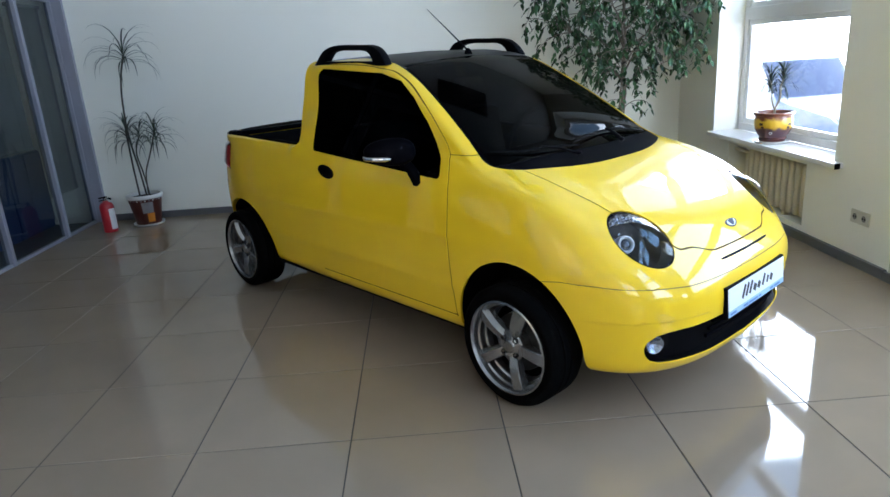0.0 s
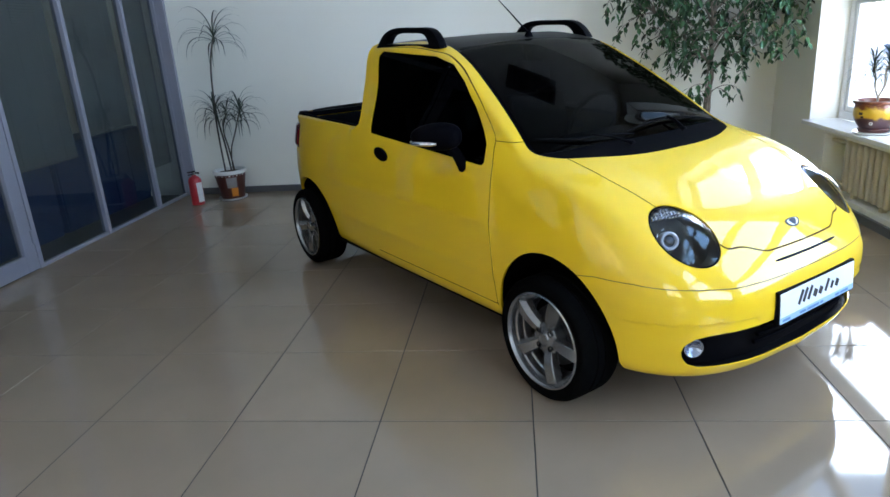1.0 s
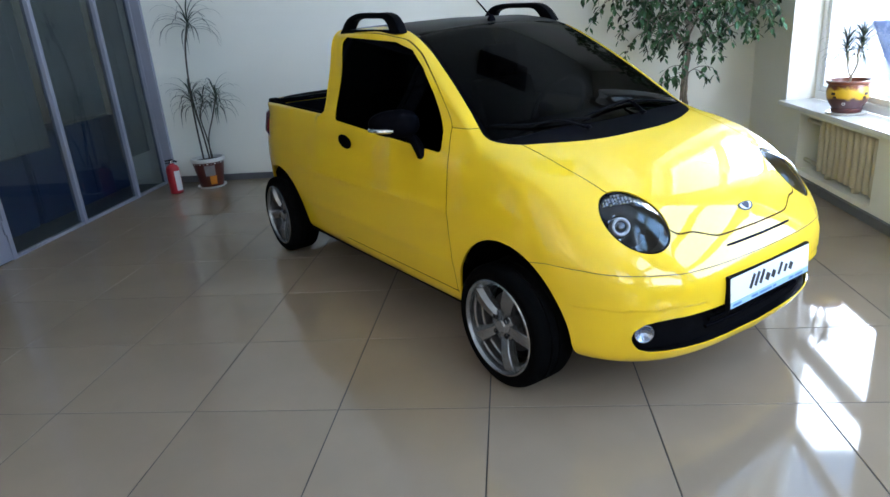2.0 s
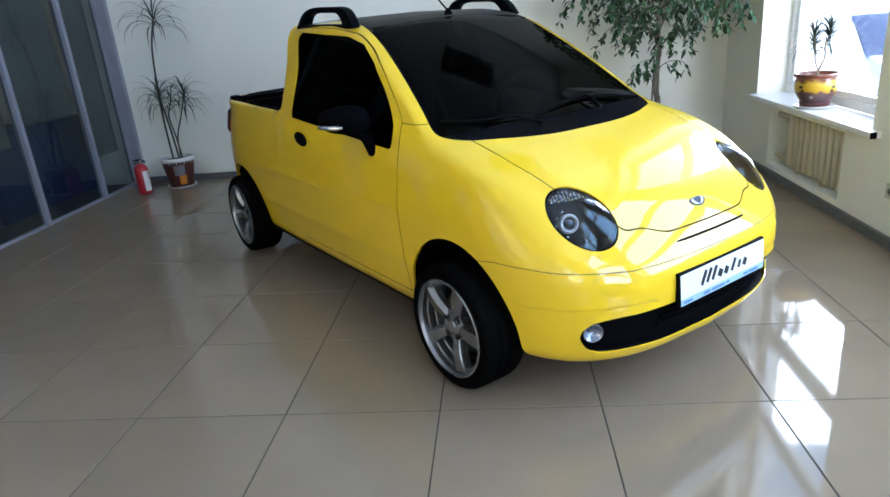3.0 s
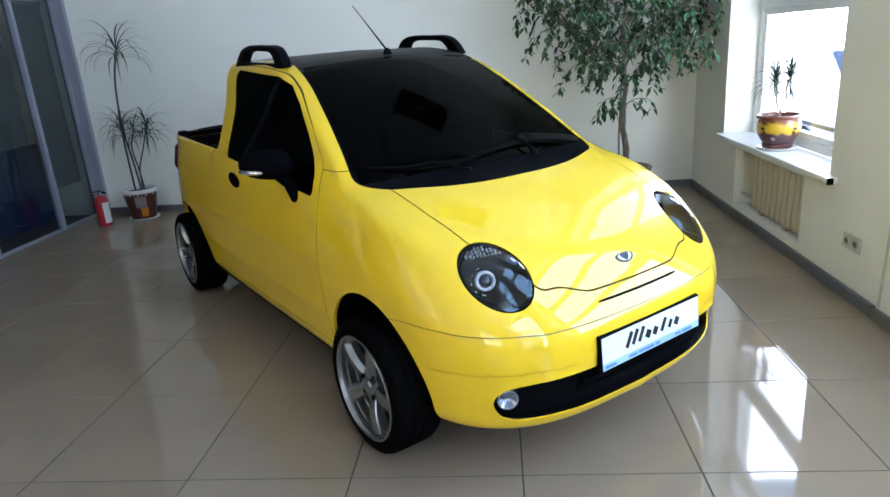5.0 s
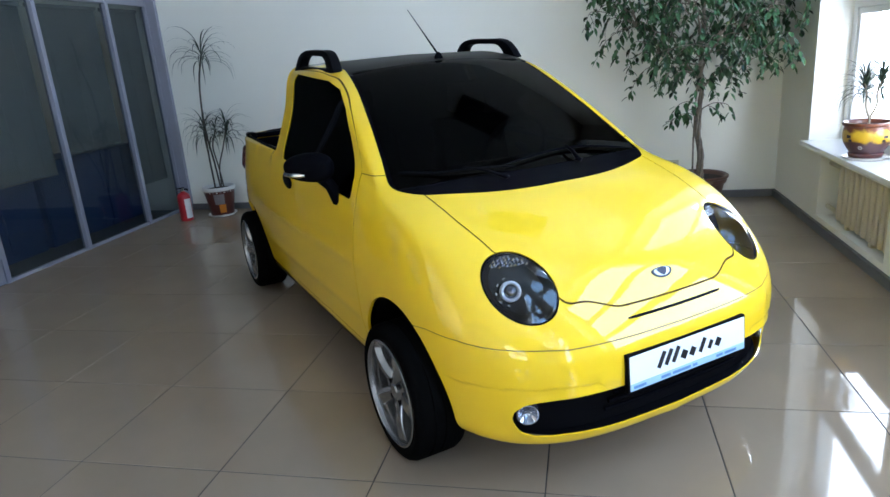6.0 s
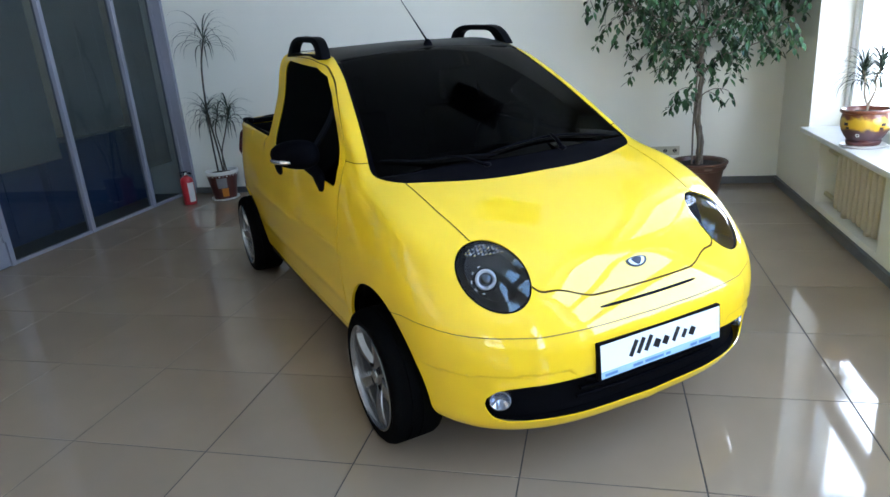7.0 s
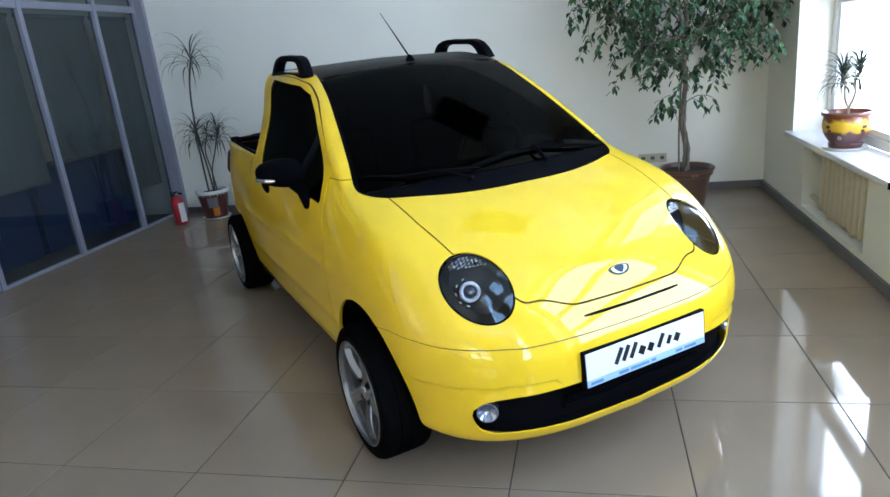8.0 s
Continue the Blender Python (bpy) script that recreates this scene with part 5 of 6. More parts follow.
# aerial
part("aerial_base", lathe([(0.022, 0.0), (0.020, 0.012), (0.012, 0.026), (0.006, 0.032), (0.0005, 0.033)], 20), M_TRIM, car, smooth=True).location = (-0.93, 0.0, top(-0.93, 0) - 0.003)
part("aerial", tube([(-0.93, 0.0, 1.42), (-1.08, 0.0, 1.535), (-1.235, 0.0, 1.652)], [0.005, 0.003, 0.0015], 8), M_BLACK, car, "thin black whip aerial", smooth=True)


# wipers lie on the glass
def on_screen(x, y, h):
    return Vector((x, y, top(x, y) + h))


for line, (px, py), thick, mat in ((((-0.150, -0.145), (-0.195, 0.185), (-0.195, 0.53)), (-0.100, 0.175), 0.0048, M_WIPER), (((-0.270, -0.56), (-0.215, -0.43), (-0.165, -0.25), (-0.125, -0.12)), (-0.075, -0.20), 0.0034, M_BLACK)):
    row = spline_row([(x, y, 0) for x, y in line], [5] * (len(line) - 1))
    pts = [on_screen(p.x, p.y, 0.011) for p in row]
    n = len(pts)
    wiper = part("wiper", tube(pts, [thick * (0.45 if i in (0, n - 1) else 1) for i in range(n)], 8), mat, car, "black wiper blade", smooth=True)
    m = on_screen(row[n // 2].x, row[n // 2].y, 0.020)
    part("wiper_arm", tube([on_screen(px, py, 0.010), (on_screen(px, py, 0.026) + m) / 2, m], [thick * 2.2, thick * 1.6, thick], 8), mat, wiper, smooth=True)
    part("pivot_cap", lathe([(0.017, -0.006), (0.017, 0.006), (0.013, 0.013), (0.006, 0.016), (0.0005, 0.0165)], 20), M_SCUTTLE, wiper, smooth=True).location = on_screen(px, py, 0.004)

# cabin seen through the tinted glass
cabin = part("cabin_floor", box(-1.62, -0.40, -0.60, 0.60, 0.36, 0.40), M_CABIN, car)
bm = prism([(-0.30, 0.60), (-0.26, 0.92), (-0.48, 0.955), (-0.66, 0.90), (-0.70, 0.78), (-0.52, 0.60)], -0.58, 0.58, 0.03, 3)
part("dashboard", bm, M_CABIN, car, smooth=True)
for s in (-1, 1):
    seat = part("seat", prism([(-0.75, 0.42), (-0.72, 0.58), (-0.80, 0.62), (-1.18, 0.56), (-1.22, 0.42)], s * 0.34 - 0.23, s * 0.34 + 0.23, 0.03, 3), M_CABIN, car, smooth=True)
    part("backrest", prism([(-1.12, 0.55), (-1.24, 1.08), (-1.32, 1.08), (-1.30, 0.55)], s * 0.34 - 0.22, s * 0.34 + 0.22, 0.03, 3), M_CABIN, seat, smooth=True)
    part("headrest", prism([(-1.235, 1.10), (-1.25, 1.27), (-1.31, 1.27), (-1.32, 1.10)], s * 0.34 - 0.11, s * 0.34 + 0.11, 0.025, 3), M_CABIN, seat, smooth=True)
ring = [Vector((-0.80 + 0.07 * math.cos(t), 0.34 + 0.18 * math.sin(t), 0.93 + 0.165 * math.cos(t))) for t in np.linspace(0, 2 * math.pi, 33)]
part("steering_wheel", tube(ring, 0.014, 8), M_TRIM, car, smooth=True)

# ---- plants ----
def island_material(name, color, var, rough, trans=0.0):
    """Varies from leaf to leaf by each loose piece's own random number."""
    mat = material(name, color, rough, spec=0.45)
    n, l = mat.node_tree.nodes, mat.node_tree.links
    geo, ramp = n.new("ShaderNodeNewGeometry"), n.new("ShaderNodeMapRange")
    ramp.inputs["To Min"].default_value, ramp.inputs["To Max"].default_value = 1 - var, 1 + var
    sc = n.new("ShaderNodeVectorMath")
    sc.operation = "SCALE"
    sc.inputs[0].default_value = color
    l.new(geo.outputs["Random Per Island"], ramp.inputs["Value"])
    l.new(ramp.outputs[0], sc.inputs["Scale"])
    l.new(sc.outputs[0], n["Principled BSDF"].inputs["Base Color"])
    n["Principled BSDF"].inputs["Subsurface Weight"].default_value = 0.0
    return mat


M_LEAF = island_material("ficus_leaf", (0.046, 0.098, 0.045), 0.8, 0.20)
M_DRAC = island_material("dracaena_leaf", (0.018, 0.034, 0.016), 0.5, 0.5)
M_BARK = material("ficus_bark", (0.17, 0.14, 0.11), 0.8, var=0.7, scale=22, bump=0.6, bump_scale=30)
M_STEM = material("dracaena_stem", (0.075, 0.062, 0.048), 0.8, var=0.4, scale=20, bump=0.5, bump_scale=60)
M_TWIG = material("pale_stem", (0.30, 0.25, 0.18), 0.8, var=0.3, scale=30)
M_SOIL = material("soil", (0.03, 0.022, 0.016), 0.95, var=0.4, scale=40, bump=0.8, bump_scale=80)
M_TERRA = material("brown_pot_glaze", (0.105, 0.050, 0.034), 0.35, coat=0.3, var=0.25, scale=7)
M_POTDARK = material("maroon_pot_glaze", (0.085, 0.018, 0.013), 0.3, coat=0.3, var=0.2, scale=10)
M_POTWHITE = material("white_pot_glaze", (0.66, 0.65, 0.62), 0.35, var=0.05, scale=10)
M_POTGREY = material("grey_pot_paint", (0.22, 0.21, 0.22), 0.4, var=0.2, scale=20)
M_ORANGE = material("orange_pot_paint", (0.62, 0.20, 0.015), 0.4, var=0.2, scale=20)
M_POTPLUM = material("plum_pot_glaze", (0.035, 0.022, 0.022), 0.35, var=0.3, scale=14)


def add_leaf(bm, p, d, length, width, droop, fold=0.25):
    """One small pointed leaf from p along d."""
    d = d.normalized()
    side = d.cross(Vector((0, 0, 1)))
    side = side.normalized() if side.length > 1e-3 else Vector((1, 0, 0))
    up = side.cross(d)
    ribs = []
    for t, k in ((0.0, 0.0), (0.28, 0.82), (0.55, 1.0), (0.80, 0.55), (1.0, 0.0)):
        c = p + d * length * t - Vector((0, 0, droop * length * t * t))
        if k:
            lift = up * fold * width * 0.3
            ribs.append((bm.verts.new(c + side * width * k / 2 + lift), bm.verts.new(c - lift), bm.verts.new(c - side * width * k / 2 + lift)))
        else:
            v = bm.verts.new(c)
            ribs.append((v, v, v))
    for a, b in zip(ribs, ribs[1:]):
        for m, n in ((0, 1), (1, 2)):
            loop = [a[m], a[n], b[n], b[m]]
            bm.faces.new(list(dict.fromkeys(loop)))


def add_blade(bm, p, az, el, length, width, droop):
    """One long arching strap leaf."""
    prev = None
    pos, n = Vector(p), 7
    e = el
    for k in range(n + 1):
        t = k / n
        d = Vector((math.cos(az) * math.cos(e), math.sin(az) * math.cos(e), math.sin(e)))
        s = Vector((-math.sin(az), math.cos(az), 0))
        w = width * (0.55 + 1.6 * t if t < 0.28 else 1.0) * (1 - max(t - 0.45, 0) / 0.55) ** 0.8 / 2
        w = max(w, 0.0004)
        up = s.cross(d)
        row = (bm.verts.new(pos + s * w + up * w * 0.35), bm.verts.new(pos), bm.verts.new(pos - s * w + up * w * 0.35))
        if prev:
            bm.faces.new((prev[0], prev[1], row[1], row[0]))
            bm.faces.new((prev[1], prev[2], row[2], row[1]))
        prev = row
        pos = pos + d * length / n
        e = max(e - droop / n * (0.5 + 1.2 * t), -1.45)


def dracaena_head(parent, p, count, length, width, droop=2.6, spread=0.09):
    bm = bmesh.new()
    for k in range(count):
        az = 2.399 * k + rng.uniform(-0.3, 0.3)
        t = k / count
        add_blade(bm, Vector(p) + Vector((0, 0, -spread * (1 - t))), az, lerp(0.15, 1.35, t) + rng.uniform(-0.15, 0.15), length * rng.uniform(0.72, 1.08), width * rng.uniform(0.8, 1.15), droop * rng.uniform(0.75, 1.2) * lerp(0.9, 0.75, t))
    return part("crown", bm, M_DRAC, parent, "long thin drooping dark green leaves", smooth=True)


def band_pot(parent, profile, cuts, mats, name="pot", n=48):
    """A turned pot; faces take a material by height."""
    bm = lathe(profile, n)
    bm.faces.ensure_lookup_table()
    for f in bm.faces:
        z = f.calc_center_median().z
        f.material_index = sum(z > c for c in cuts)
    return part(name, bm, mats, parent, smooth=True, angle=50)


# tall dracaena in the corner
drac = thing("dracaena", "tall spindly dracaena with drooping leaves in a painted pot", "potted plant", pose(-2.93, 4.085, 0))
R0, R1, PH = 0.112, 0.160, 0.30
pot = band_pot(drac, [(0.0005, 0.012), (R0, 0.012), (R0 + 0.004, 0.02), (lerp(R0, R1, 0.4), 0.13), (lerp(R0, R1, 0.74), 0.225), (lerp(R0, R1, 0.75) + 0.001, 0.227), (R1 - 0.006, 0.262),
                      (R1 + 0.004, 0.264), (R1 + 0.006, 0.275), (R1 + 0.006, PH - 0.006), (R1, PH), (R1 - 0.012, PH), (R1 - 0.018, 0.26), (0.0005, 0.26)], (0.226, 0.2615, 0.2635), [M_POTDARK, M_POTDARK, M_POTDARK, M_POTWHITE])
part("soil", lathe([(0.0005, 0.272), (0.08, 0.276), (R1 - 0.014, 0.268)], 32), M_SOIL, drac, smooth=True)
part("saucer", lathe([(0.0005, 0.0), (0.125, 0.0), (0.140, 0.010), (0.142, 0.022), (0.134, 0.020), (0.120, 0.012), (0.0005, 0.0115)], 40), M_POTWHITE, drac, smooth=True)
for k in range(26):
    a = 2 * math.pi * k / 26
    bm = bmesh.new()
    bmesh.ops.create_uvsphere(bm, u_segments=8, v_segments=6, radius=1)
    for v in bm.verts:
        v.co = Matrix.Rotation(a, 4, "Z") @ Vector((R1 - 0.010 + 0.004 * v.co.x, 0.011 * v.co.y, 0.252 + 0.009 * v.co.z))
    part("rim_dot", bm, M_POTWHITE if k % 2 else M_POTGREY, drac)


def pot_patch(parent, name, mat, z0, z1, a0, a1, rad, label=""):
    """A painted patch lying on a pot's wall; rad gives the radius at a height."""
    bm = bmesh.new()
    na, nz = 8, 5
    grid = [[bm.verts.new((rad(lerp(z0, z1, j / nz)) * math.cos(lerp(a0, a1, i / na)), rad(lerp(z0, z1, j / nz)) * math.sin(lerp(a0, a1, i / na)), lerp(z0, z1, j / nz))) for i in range(na + 1)] for j in range(nz + 1)]
    for j in range(nz):
        for i in range(na):
            bm.faces.new((grid[j][i], grid[j][i + 1], grid[j + 1][i + 1], grid[j + 1][i]))
    return part(name, bm, mat, parent, label, smooth=True)


def drac_rad(z):
    return lerp(R0, R1, (z - 0.012) / 0.285) + 0.0035


face = math.atan2(-6.0, 3.5)
pot_patch(drac, "painted_patch", M_POTGREY, 0.13, 0.235, face - 0.42, face + 0.28, drac_rad, "grey painted square")
pot_patch(drac, "painted_patch", M_ORANGE, 0.04, 0.128, face - 0.16, face + 0.34, drac_rad, "orange painted square")
stems = (([(0.03, -0.01, 0.26), (0.0, 0.0, 0.55), (-0.035, 0.0, 0.85), (-0.03, 0.0, 1.15), (0.0, 0.0, 1.38), (0.06, 0.0, 1.58)], 0.009), ([(-0.05, 0.02, 0.26), (-0.06, 0.02, 0.6), (-0.055, 0.01, 0.90)], 0.009),
         ([(0.05, 0.02, 0.26), (0.02, 0.03, 0.5), (-0.01, 0.04, 0.70), (0.05, 0.04, 0.86)], 0.007), ([(0.055, -0.03, 0.26), (0.075, -0.04, 0.5), (0.15, -0.05, 0.68), (0.23, -0.06, 0.88)], 0.007))
for pts, r in stems:
    part("stem", tube(spline_row(pts, [5] * (len(pts) - 1)), r, 8), M_STEM, drac, smooth=True)
dracaena_head(drac, (0.06, 0.0, 1.61), 30, 0.46, 0.013, 3.1, 0.10)
dracaena_head(drac, (-0.055, 0.01, 0.93), 40, 0.36, 0.012, 3.3, 0.13)
dracaena_head(drac, (0.05, 0.04, 0.89), 20, 0.26, 0.011, 3.2, 0.10)
dracaena_head(drac, (0.23, -0.06, 0.91), 38, 0.33, 0.012, 3.3, 0.13)


def banded_glaze():
    """Pot glaze in bands by height that ran into one another."""
    mat = material("running_glaze", (0.2, 0.1, 0.05), 0.28, coat=0.4)
    n, l = mat.node_tree.nodes, mat.node_tree.links
    tc, sep, noise, add, ramp = (n.new(k) for k in ("ShaderNodeTexCoord", "ShaderNodeSeparateXYZ", "ShaderNodeTexNoise", "ShaderNodeMath", "ShaderNodeValToRGB"))
    noise.inputs["Scale"].default_value = 22
    noise.inputs["Detail"].default_value = 5
    add.operation = "MULTIPLY_ADD"
    add.inputs[1].default_value = 0.085
    l.new(tc.outputs["Object"], sep.inputs[0])
    l.new(tc.outputs["Object"], noise.inputs["Vector"])
    l.new(noise.outputs["Fac"], add.inputs[0])
    l.new(sep.outputs["Z"], add.inputs[2])
    scale = n.new("ShaderNodeMath")
    scale.operation = "MULTIPLY"
    scale.inputs[1].default_value = 3.2
    l.new(add.outputs[0], scale.inputs[0])
    l.new(scale.outputs[0], ramp.inputs[0])
    els = ramp.color_ramp.elements
    for k, (pos, col) in enumerate(((0.0, (0.13, 0.035, 0.022)), (0.25, (0.10, 0.030, 0.025)), (0.33, (0.085, 0.04, 0.05)), (0.50, (0.10, 0.045, 0.045)), (0.56, (0.60, 0.36, 0.02)), (0.73, (0.62, 0.40, 0.03)), (0.79, (0.20, 0.055, 0.025)), (1.0, (0.17, 0.05, 0.025)))):
        e = els[k] if k < 2 else els.new(pos)
        e.position, e.color = pos, (*col, 1)
    l.new(ramp.outputs[0], n["Principled BSDF"].inputs["Base Color"])
    return mat


# small dracaena on the sill
sp = thing("sill_dracaena", "small dracaena in a yellow-brown glazed pot on the sill", "potted plant", pose(2.455, 2.66, SILL_Z))
sp.scale = (0.93, 0.93, 0.93)
prof = [(0.0005, 0.016), (0.098, 0.016), (0.100, 0.024), (0.106, 0.040), (0.098, 0.048), (0.118, 0.075), (0.136, 0.110), (0.145, 0.145), (0.146, 0.175), (0.140, 0.205), (0.137, 0.222), (0.150, 0.226), (0.155, 0.236), (0.153, 0.246),
        (0.142, 0.250), (0.132, 0.240), (0.130, 0.215), (0.0005, 0.215)]
part("pot", lathe(prof, 56), banded_glaze(), sp, "brown glazed bowl with a running yellow band", smooth=True, angle=50)
part("saucer", lathe([(0.0005, 0.0), (0.115, 0.0), (0.134, 0.008), (0.136, 0.018), (0.128, 0.016), (0.110, 0.010), (0.0005, 0.0155)], 40), M_POTWHITE, sp, smooth=True)
def bowl_rad(z):
    return np.interp(z, [h for _, h in prof[3:11]], [r for r, _ in prof[3:11]]) + 0.0012


view = math.atan2(-4.6, -1.8)
for da, z0, z1, w in ((-0.78, 0.150, 0.170, 0.22), (-0.70, 0.128, 0.143, 0.16), (0.80, 0.150, 0.168, 0.22), (0.72, 0.126, 0.142, 0.16), (-2.2, 0.15, 0.17, 0.25), (2.3, 0.15, 0.17, 0.25)):
    pot_patch(sp, "painted_leaf", M_POTPLUM, z0, z1, view + da - w / 2, view + da + w / 2, bowl_rad, "dark painted leaf")
for k in range(6):
    for c, z in ((-0.26, 0.088),):
        t = 2 * math.pi * k / 6
        za, aa = z + 0.009 * math.sin(t), view + c + 0.075 * math.cos(t)
        pot_patch(sp, "petal", M_POTWHITE, za - 0.0035, za + 0.0035, aa - 0.028, aa + 0.028, bowl_rad, "small white painted petal")
part("soil", lathe([(0.0005, 0.225), (0.09, 0.228), (0.131, 0.222)], 32), M_SOIL, sp, smooth=True)


for pts, r in (([(0.0, 0.0, 0.21), (0.004, -0.002, 0.27), (0.030, -0.016, 0.36), (0.026, -0.014, 0.44), (0.044, -0.022, 0.51)], 0.008), ([(0.002, -0.001, 0.26), (-0.022, 0.012, 0.34), (-0.026, 0.014, 0.42), (-0.040, 0.022, 0.50)], 0.007)):
    part("stem", tube(spline_row(pts, [4] * (len(pts) - 1)), r, 8), M_TWIG, sp, smooth=True)
dracaena_head(sp, (0.044, -0.022, 0.54), 60, 0.24, 0.011, 2.7, 0.12)
dracaena_head(sp, (-0.040, 0.022, 0.52), 56, 0.24, 0.011, 2.8, 0.12)

# weeping fig with a twisted trunk
FX, FY = 1.65, 3.74
ficus = thing("ficus_tree", "leafy weeping fig with a plaited pale trunk in a brown pot", "potted plant", pose(FX, FY, 0))
part("pot", lathe([(0.0005, 0.0), (0.148, 0.0), (0.153, 0.01), (0.176, 0.15), (0.194, 0.255), (0.207, 0.260), (0.214, 0.275), (0.214, 0.296), (0.226, 0.304), (0.227, 0.318), (0.217, 0.325), (0.201, 0.318), (0.189, 0.285), (0.0005, 0.285)], 56),
     M_TERRA, ficus, "brown glazed pot with a stepped rim", smooth=True)
part("soil", lathe([(0.0005, 0.293), (0.12, 0.297), (0.190, 0.291)], 40), M_SOIL, ficus, smooth=True)
# paler patch on the rim: a band of reflection painted as colour
M_RIM_SHEEN = material("scuffed_glaze", (0.20, 0.13, 0.10), 0.5, var=0.4, scale=60)
pot_patch(ficus, "scuff", M_RIM_SHEEN, 0.276, 0.294, -1.50, -1.20, lambda z: 0.2150)
for k in range(3):
    pts = []
    for i in range(22):
        t = i / 21
        a = 2.1 * k + t * 7.0
        r = lerp(0.019, 0.010, t)
        pts.append((r * math.cos(a) + 0.012 * math.sin(9 * t) - 0.02 * t, r * math.sin(a), lerp(0.27, 1.12, t)))
    part("trunk", tube(pts, [lerp(0.0145, 0.009, i / 21) * (1 + 0.22 * math.sin(i * 2.3 + k)) for i in range(22)], 10), M_BARK, ficus, smooth=True)
part("trunk", tube([(-0.05, 0.01, 0.27), (-0.052, 0.01, 0.6), (-0.042, 0.0, 0.95), (-0.02, 0.0, 1.15)], 0.0075, 8), M_BARK, ficus, smooth=True)
leaf_bm, twig_bm = bmesh.new(), bmesh.new()


def keep_in(p):
    """Holds a point of the crown inside the corner of the room."""
    return Vector((min(p.x, 2.32 - FX), min(p.y, YN - 0.05 - FY), p.z))


CROWN_Z, CROWN_R = (0.86, 0.98, 1.09, 1.27, 1.52, 1.85, 2.10, 2.35, 2.55), (0.10, 0.30, 0.50, 0.68, 0.82, 0.88, 0.84, 0.60, 0.20)


def crown_radius(z):
    return float(np.interp(z, CROWN_Z, CROWN_R))


def spray(start, anchor, hang, leaves):
    """A thin twig from a limb to its anchor that then hangs down, set with leaves."""
    start, anchor = Vector(start), Vector(anchor)
    out = Vector((anchor.x - start.x, anchor.y - start.y, 0))
    out = out.normalized() if out.length > 1e-3 else Vector((1, 0, 0))
    side = Vector((rng.uniform(-0.05, 0.05), rng.uniform(-0.05, 0.05), 0))
    end = anchor + out * hang * 0.45 + side - Vector((0, 0, hang))
    pts = [keep_in(p) for p in spline_row([start, (start + anchor) / 2 + Vector((0, 0, 0.035)), anchor, anchor + (end - anchor) * 0.5 + out * hang * 0.12, end], [3, 3, 4, 4])]
    n = len(pts) - 1
    tube(pts, [lerp(0.0042, 0.0012, i / n) for i in range(n + 1)], 5, twig_bm)
    for k in range(leaves):
        i = min(int(lerp(3, n + 0.99, (k + rng.random()) / leaves)), n)
        az = rng.uniform(0, 2 * math.pi)
        d = (Vector((math.cos(az), math.sin(az), rng.uniform(-2.0, 0.0))) + out * 0.3).normalized()
        add_leaf(leaf_bm, keep_in(pts[i] + 0.012 * d), d, rng.uniform(0.044, 0.066), rng.uniform(0.028, 0.040), rng.uniform(0.1, 0.5))


limb_points = []
for k in range(18):
    t = k / 17
    z0, az = lerp(1.00, 2.05, t), 2.399 * k
    z1 = z0 + lerp(0.22, 0.40, t)
    r = crown_radius(z1) * 0.62
    tip = Vector((r * math.cos(az), 0.78 * r * math.sin(az), z1))
    pts = [keep_in(p) for p in spline_row([(-0.02, 0.0, z0), tip * 0.35 + Vector((0, 0, z0 * 0.65 + 0.05)), tip], [5, 6])]
    tube(pts, [lerp(0.011, 0.004, i / (len(pts) - 1)) for i in range(len(pts))], 6, twig_bm)
    limb_points += pts[2:]
anchors = []
for _ in range(6000):
    if len(anchors) >= 280:
        break
    z, az, u = rng.uniform(0.93, 2.50), rng.uniform(0, 2 * math.pi), rng.uniform(0.06, 1.0)
    if rng.random() > crown_radius(z) / 0.88:
        continue
    r = crown_radius(z) * math.sqrt(u) * rng.uniform(0.88, 1.06)
    p = Vector((r * math.cos(az), 0.78 * r * math.sin(az), z + 0.10))
    if p.x > 2.32 - FX or p.y > YN - 0.06 - FY or any((p - q).length < 0.115 for q in anchors):
        continue
    anchors.append(p)
for p in anchors:
    start = min(limb_points, key=lambda q: (q - p).length + max(q.z - p.z, 0))
    spray(start, p, rng.uniform(0.08, 0.19), rng.randint(12, 19))
for az, z0, reach, n in ((3.3, 0.80, 0.10, 12), (3.5, 0.77, 0.17, 12), (2.9, 0.86, 0.16, 14), (-0.2, 0.82, 0.10, 8), (0.1, 0.84, 0.20, 6)):
    spray((-0.02, -0.02, z0), (-0.02 + reach * math.cos(az), -0.06, z0 + 0.04), 0.06, n)
part("leader", tube([(-0.02, 0, 1.08), (0.0, 0.02, 1.5), (-0.03, 0.0, 1.9), (0.0, 0.0, 2.2)], [0.022, 0.016, 0.010, 0.004], 8), M_BARK, ficus, smooth=True)
tagged(part("branching", twig_bm, M_BARK, ficus), kind="stuff")
tagged(part("crown", leaf_bm, M_LEAF, ficus, "dense glossy dark green small leaves"), kind="stuff")

# ---- fire extinguisher ----
M_FIRE = material("red_enamel", (0.42, 0.014, 0.022), 0.3, coat=0.4, var=0.06, scale=8)
M_LABEL = material("paper_label", (0.72, 0.68, 0.66), 0.5, var=0.06, scale=30)
ext = thing("fire_extinguisher", "small red fire extinguisher with a white label on the floor", "fire extinguisher", pose(-3.205, 3.87, 0, 0, 0, -30))
part("cylinder", lathe([(0.0005, 0.002), (0.060, 0.002), (0.063, 0.008), (0.063, 0.235), (0.060, 0.252), (0.048, 0.272), (0.028, 0.284), (0.022, 0.286), (0.022, 0.298), (0.0005, 0.298)], 40), M_FIRE, ext, smooth=True)
